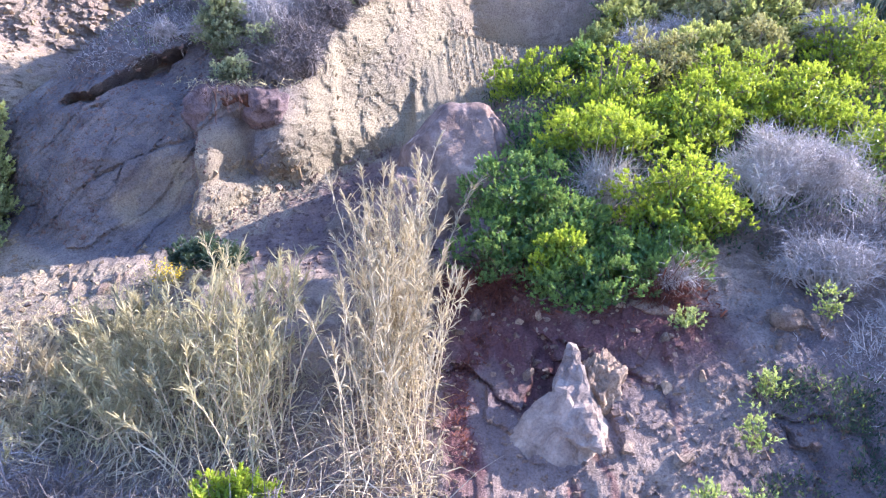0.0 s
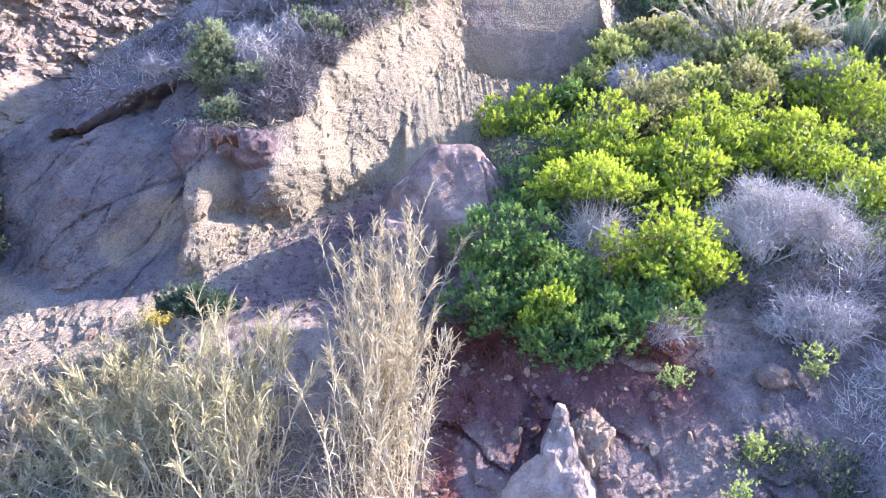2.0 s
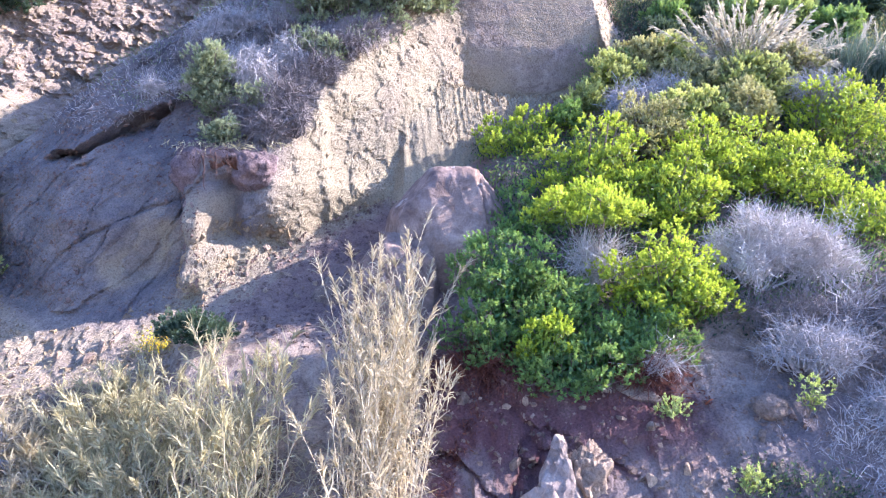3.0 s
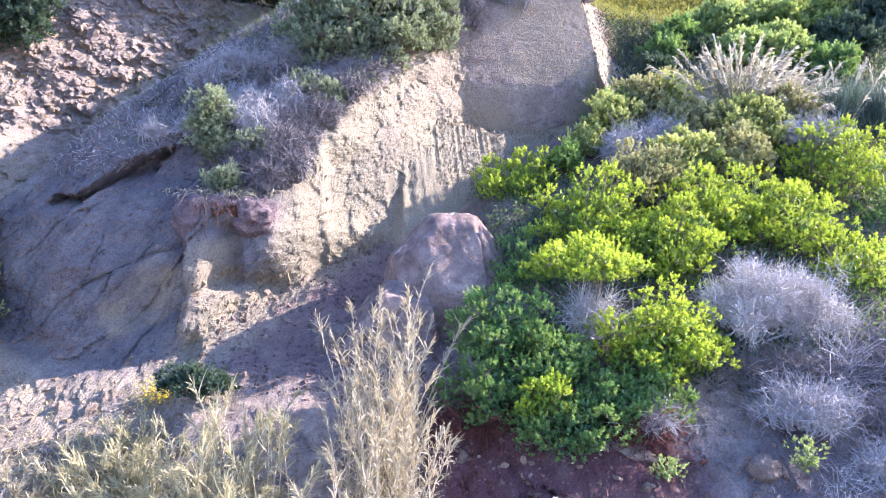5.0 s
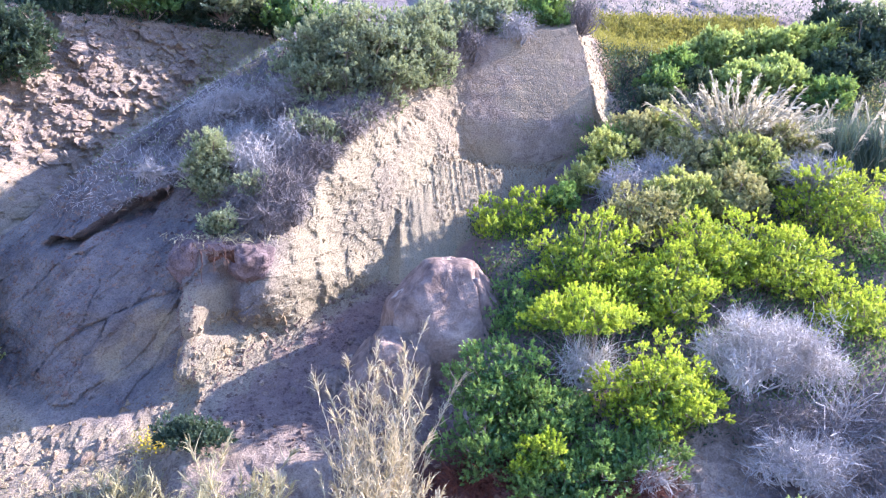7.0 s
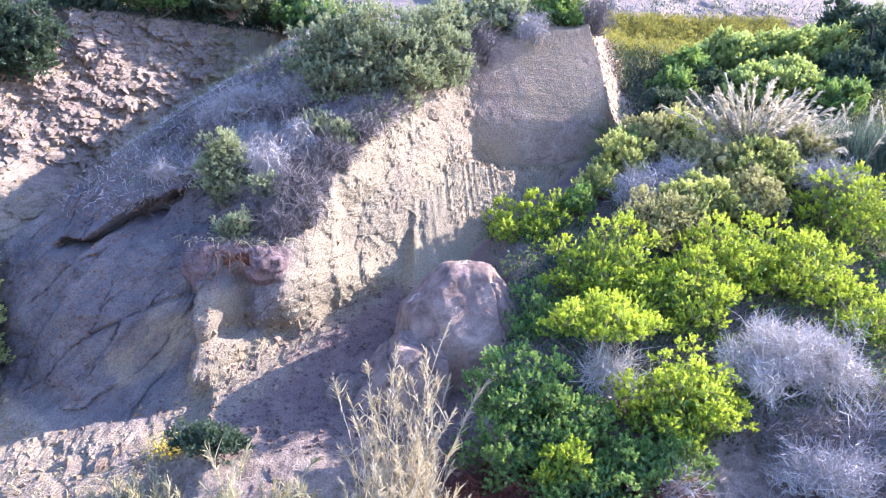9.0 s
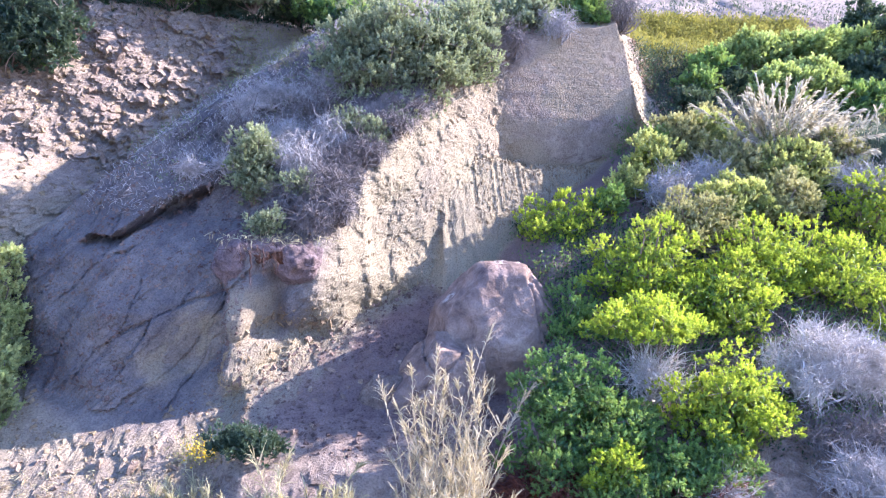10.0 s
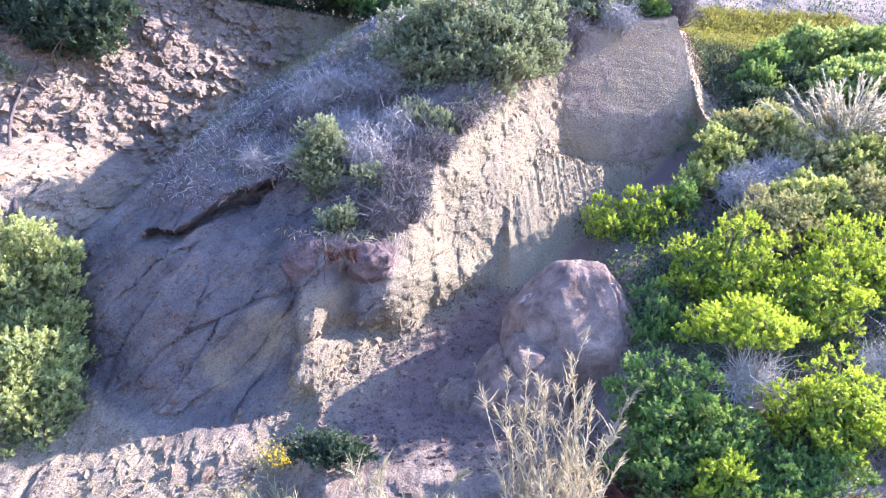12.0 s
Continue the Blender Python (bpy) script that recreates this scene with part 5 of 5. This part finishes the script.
tuft_cover(scatter(70, 3.4, 6.3, 2.9, 5.2, R2, weedy), "bright sprigs among the weeds on the bank", 69, LEAF_MID, 0.07, 20, 0.1)
for i, (x, y, z, a, c) in enumerate(((7.5, 12.0, 5.9, 0.9, 0.6), (7.7, 11.5, 4.8, 0.9, 0.7), (5.9, 12.1, 5.3, 0.5, 0.35), (6.2, 11.2, 4.3, 0.7, 0.5), (7.0, 11.2, 4.4, 0.7, 0.8))):
    dead_bush((x, y, z), (a, 0.5, c), 3000, "tangled purple-grey dead brush on the bank", 160 + i, TWIG, 0.4, length=0.18, hubs=90, thick=0.0065)

# ---- hanging root mat on the crest ----
rg = surface(-4.55, 10.15)
mat_ = thing("root_mat", rg, "brown root mat and dry grass hanging over the bowl", "roots")
for i, (dx, dy, dz, a, b, c) in enumerate(((-0.45, 0.42, -0.25, 0.6, 0.55, 0.6), (0.02, 0.22, -0.16, 0.24, 0.3, 0.2), (0.42, 0.24, -0.14, 0.24, 0.3, 0.2), (0.75, 0.42, -0.25, 0.55, 0.55, 0.5), (0.1, 0.45, 0.02, 0.8, 0.5, 0.2))):
    # the two dark brown lumps stand in for shaded hollows under the lip
    dark = i in (1, 2)
    part("soil", boulder_mesh((a, b, c), 41 + i, EARTH_BROWN if dark else CAP, n=32, planes=6, rough=0.14, name="soil"), mat_, "dark brown soil in place of a shaded root hollow" if dark else "crumbling purple-grey soil").location = (dx, dy, dz)
RR = np.random.default_rng(12)
rb = RR.normal(size=(34, 3)) * np.array((0.25, 0.12, 0.1)) + np.array((0, -0.3, 0.05))
ro = unit(RR.normal(size=(34, 3)) * 0.9 + np.array((0, -0.4, 0.1)))
rp = bent(rb, ro, RR.uniform(0.1, 0.3, 34), RR.uniform(0.5, 1.8, 34), 6, RR, 0.8)
tagged(part("root_tangle", quads_mesh("root_tangle", *tubes(rp, np.linspace(0.007, 0.002, 6)[None] + np.zeros((34, 1)), 3), ROOT), mat_), kind="stuff")
for dx, ln, th in ((-0.1, 0.7, 0.022), (0.15, 0.45, 0.014), (-0.3, 0.35, 0.012), (0.4, 0.4, 0.013)):
    k = np.linspace(0, 1, 8)[None, :, None]
    pth = np.array((dx, -0.4, 0.0)) + k * np.array((0.05, -0.05, -ln)) + RR.normal(size=(1, 8, 3)) * 0.03
    part("root", quads_mesh("root", *tubes(pth, np.linspace(1, 0.3, 8)[None] * th, 8), ROOT, True), mat_)
gb = RR.normal(size=(160, 3)) * np.array((0.6, 0.12, 0.04)) + np.array((0.1, 0.15, 0.2))
go = unit(RR.normal(size=(160, 3)) * 0.6 + np.array((0, -0.4, 0.7)))
tagged(part("grass_tuft", quads_mesh("grass_tuft", *strips(bent(gb, go, RR.uniform(0.15, 0.4, 160), RR.uniform(0.3, 1.2, 160), 4, RR, 0.2), np.array((1, 1, 0.7, 0.1))[None] * 0.014 + np.zeros((160, 1)), unit(RR.normal(size=(160, 3)))), STRAW_GREEN), mat_), kind="stuff")

# ---- leaning log, green plant and flowers by the bank ----
lo, mid_, hi = (np.array(p) for p in ((-10.95, 16.9, 10.45), (-12.2, 19.3, 12.35), (-12.05, 20.15, 13.95)))
k = np.linspace(0, 1, 14)[None, :, None]
lp = ((1 - k) ** 2 * lo + 2 * k * (1 - k) * (2 * mid_ - 0.5 * (lo + hi)) + k ** 2 * hi) - lo + np.array((0.1, 0, 0)) * np.sin(k * 9) * 0.5
log = new("leaning_log", quads_mesh("leaning_log", *tubes(lp, np.linspace(0.055, 0.03, 14)[None], 10), LOG, True))
log.location = lo
tagged(log, "bare dark grey-brown log leaning on the rubble", "log")
g = surface(-4.3, 6.6)
shrub((g[0], g[1] - 0.25, g[2] + 0.25), (0.75, 0.35, 0.24), LEAF_TEAL, "dark green plant at the foot of the talus", 20, 11, 0.07, 66, limbs=3)
g = surface(-5.2, 6.4)
fl = thing("flowering_plant", g, "low plant with yellow flowers on the bank", "plant")
fb = RR.normal(size=(160, 3)) * np.array((0.2, 0.12, 0.12)) + np.array((0, -0.15, 0.15))
part("blossom", quads_mesh("blossom", *diamonds(fb, unit(RR.normal(size=(160, 3)) + UP), np.full(160, 0.05), np.full(160, 0.035), RR), FLOWER), fl)
fb = RR.normal(size=(600, 3)) * np.array((0.3, 0.15, 0.14)) + np.array((0, -0.05, 0.05))
part("foliage", quads_mesh("foliage", *diamonds(fb, unit(RR.normal(size=(600, 3)) + UP), np.full(600, 0.07), np.full(600, 0.025), RR), LEAF_OLIVE), fl)

# ---- fallen stones ----
kinds = [shard_mesh(200 + i, (ROCK, PALE)[i % 2], "fallen_stone") for i in range(8)]
made = 0
for x0, x1, z0, z1, count, big in ((-8.6, -4.2, 4.6, 6.5, 70, 0.15), (-12.5, -7.6, 11.5, 15.5, 60, 0.2), (0.0, 5.5, 3.6, 6.2, 50, 0.16), (-4.6, -0.8, 6.8, 8.4, 30, 0.12)):
    for p in scatter(count, x0, x1, z0, z1, RR):
        ob = new("fallen_stone", kinds[made % 8])
        sc = big * RR.uniform(0.35, 1.0) ** 1.5
        ob.matrix_basis = Matrix.LocRotScale(Vector(p), Euler(RR.uniform(0, 6.3, 3)), Vector((sc, sc, sc)))
        tagged(ob, ("tan broken sandstone lying on the slope", "pale broken sandstone lying on the slope")[made % 2], "stone", "stones fallen on the slope")
        made += 1

# ---- broken ground ----
off_ridge = lambda x, y, z: (buttress(x, z) > y + 0.25) & (x < -4.5)
chunks(scatter(4500, -13.5, -6.0, 11.0, 16.6, RR, lambda x, y, z: off_ridge(x, y, z) & (x < -6.2 - 0.5 * (15.5 - z) * (z < 14.5))), 0.04, 0.26, "crumbling cream sandstone rubble on the upper face", 301, RUBBLE, (1, 1, 1), 0.9)
chunks(scatter(4500, -9.6, -3.8, 4.4, 7.3, RR, off_ridge), 0.04, 0.2, "crumbling cream sandstone clods on the lower bank", 302, RUBBLE, (0.9, 0.9, 1.2), 1.1)
on_wall = lambda x, y, z: (buttress(x, z) < y + 0.2) & (x > np.interp(z, (6.5, 7.3, 7.9, 8.6, 9.5, 10.3, 11.5, 12.6, 13.5), (-6.0, -5.2, -4.5, -3.7, -3.4, -3.2, -2.8, -2.1, -0.9)))
chunks(scatter(3500, -5.0, 1.0, 6.8, 13.5, RR, on_wall), 0.025, 0.13, "pale flakes of sandstone on the bright wall", 303, RUBBLE, (1, 0.35, 1), 0.4)
in_bowl = lambda x, y, z: (buttress(x, z) < y + 0.2) & (x < -4.8) & (np.hypot((x + 6.3) / 1.0, (z - 8.2) / 1.15) > 0.95)
chunks(scatter(7000, -10.2, -4.8, 6.9, 12.0, RR, in_bowl), 0.03, 0.13, "dark crumbs of clay and gravel on the shaded slope", 304, GRAVEL, (1, 0.6, 1), 0.4)
chunks(scatter(4000, -4.6, 0.6, 6.6, 9.4, RR, lambda x, y, z: foot(x, z) < y + 0.3), 0.03, 0.14, "dark brown gravel and litter on the talus", 305, GRAVEL, (1, 0.8, 1), 0.3)
chunks(scatter(3000, -0.4, 6.4, 3.0, 6.6, RR), 0.025, 0.16, "loose gravel and clods on the broken bank", 306, CLODS, (1, 0.8, 1), 0.4)
on_apron = lambda x, y, z: (apron(x, z) < y + 0.15)
chunks(scatter(2600, 0.1, 3.8, 10.6, 12.5, RR, on_apron), 0.04, 0.1, "thin upright ribs of eroded clay below the scarp", 307, RUBBLE, (0.8, 0.5, 2.8), 0.7, "clay_ribs")
on_fin = lambda x, y, z: (fin(x, z) < y + 0.12) & (x < 5.15 + 0.19 * (16.25 - z))
chunks(scatter(2000, 4.0, 6.2, 13.0, 16.6, RR, on_fin), 0.03, 0.13, "pale crumbling clods along the cut edge", 308, RUBBLE, (1, 1, 1.2), 0.7)
spill = lambda x, y, z: np.abs(x - np.interp(z, (6.8, 7.4, 8.2, 9.0), (-5.6, -4.9, -4.3, -3.7))) < 0.75
chunks(scatter(2200, -6.6, -2.8, 6.8, 9.0, RR, spill), 0.05, 0.3, "broken cream blocks spilled along the foot of the wall", 309, RUBBLE, (1, 0.8, 1), 0.9)
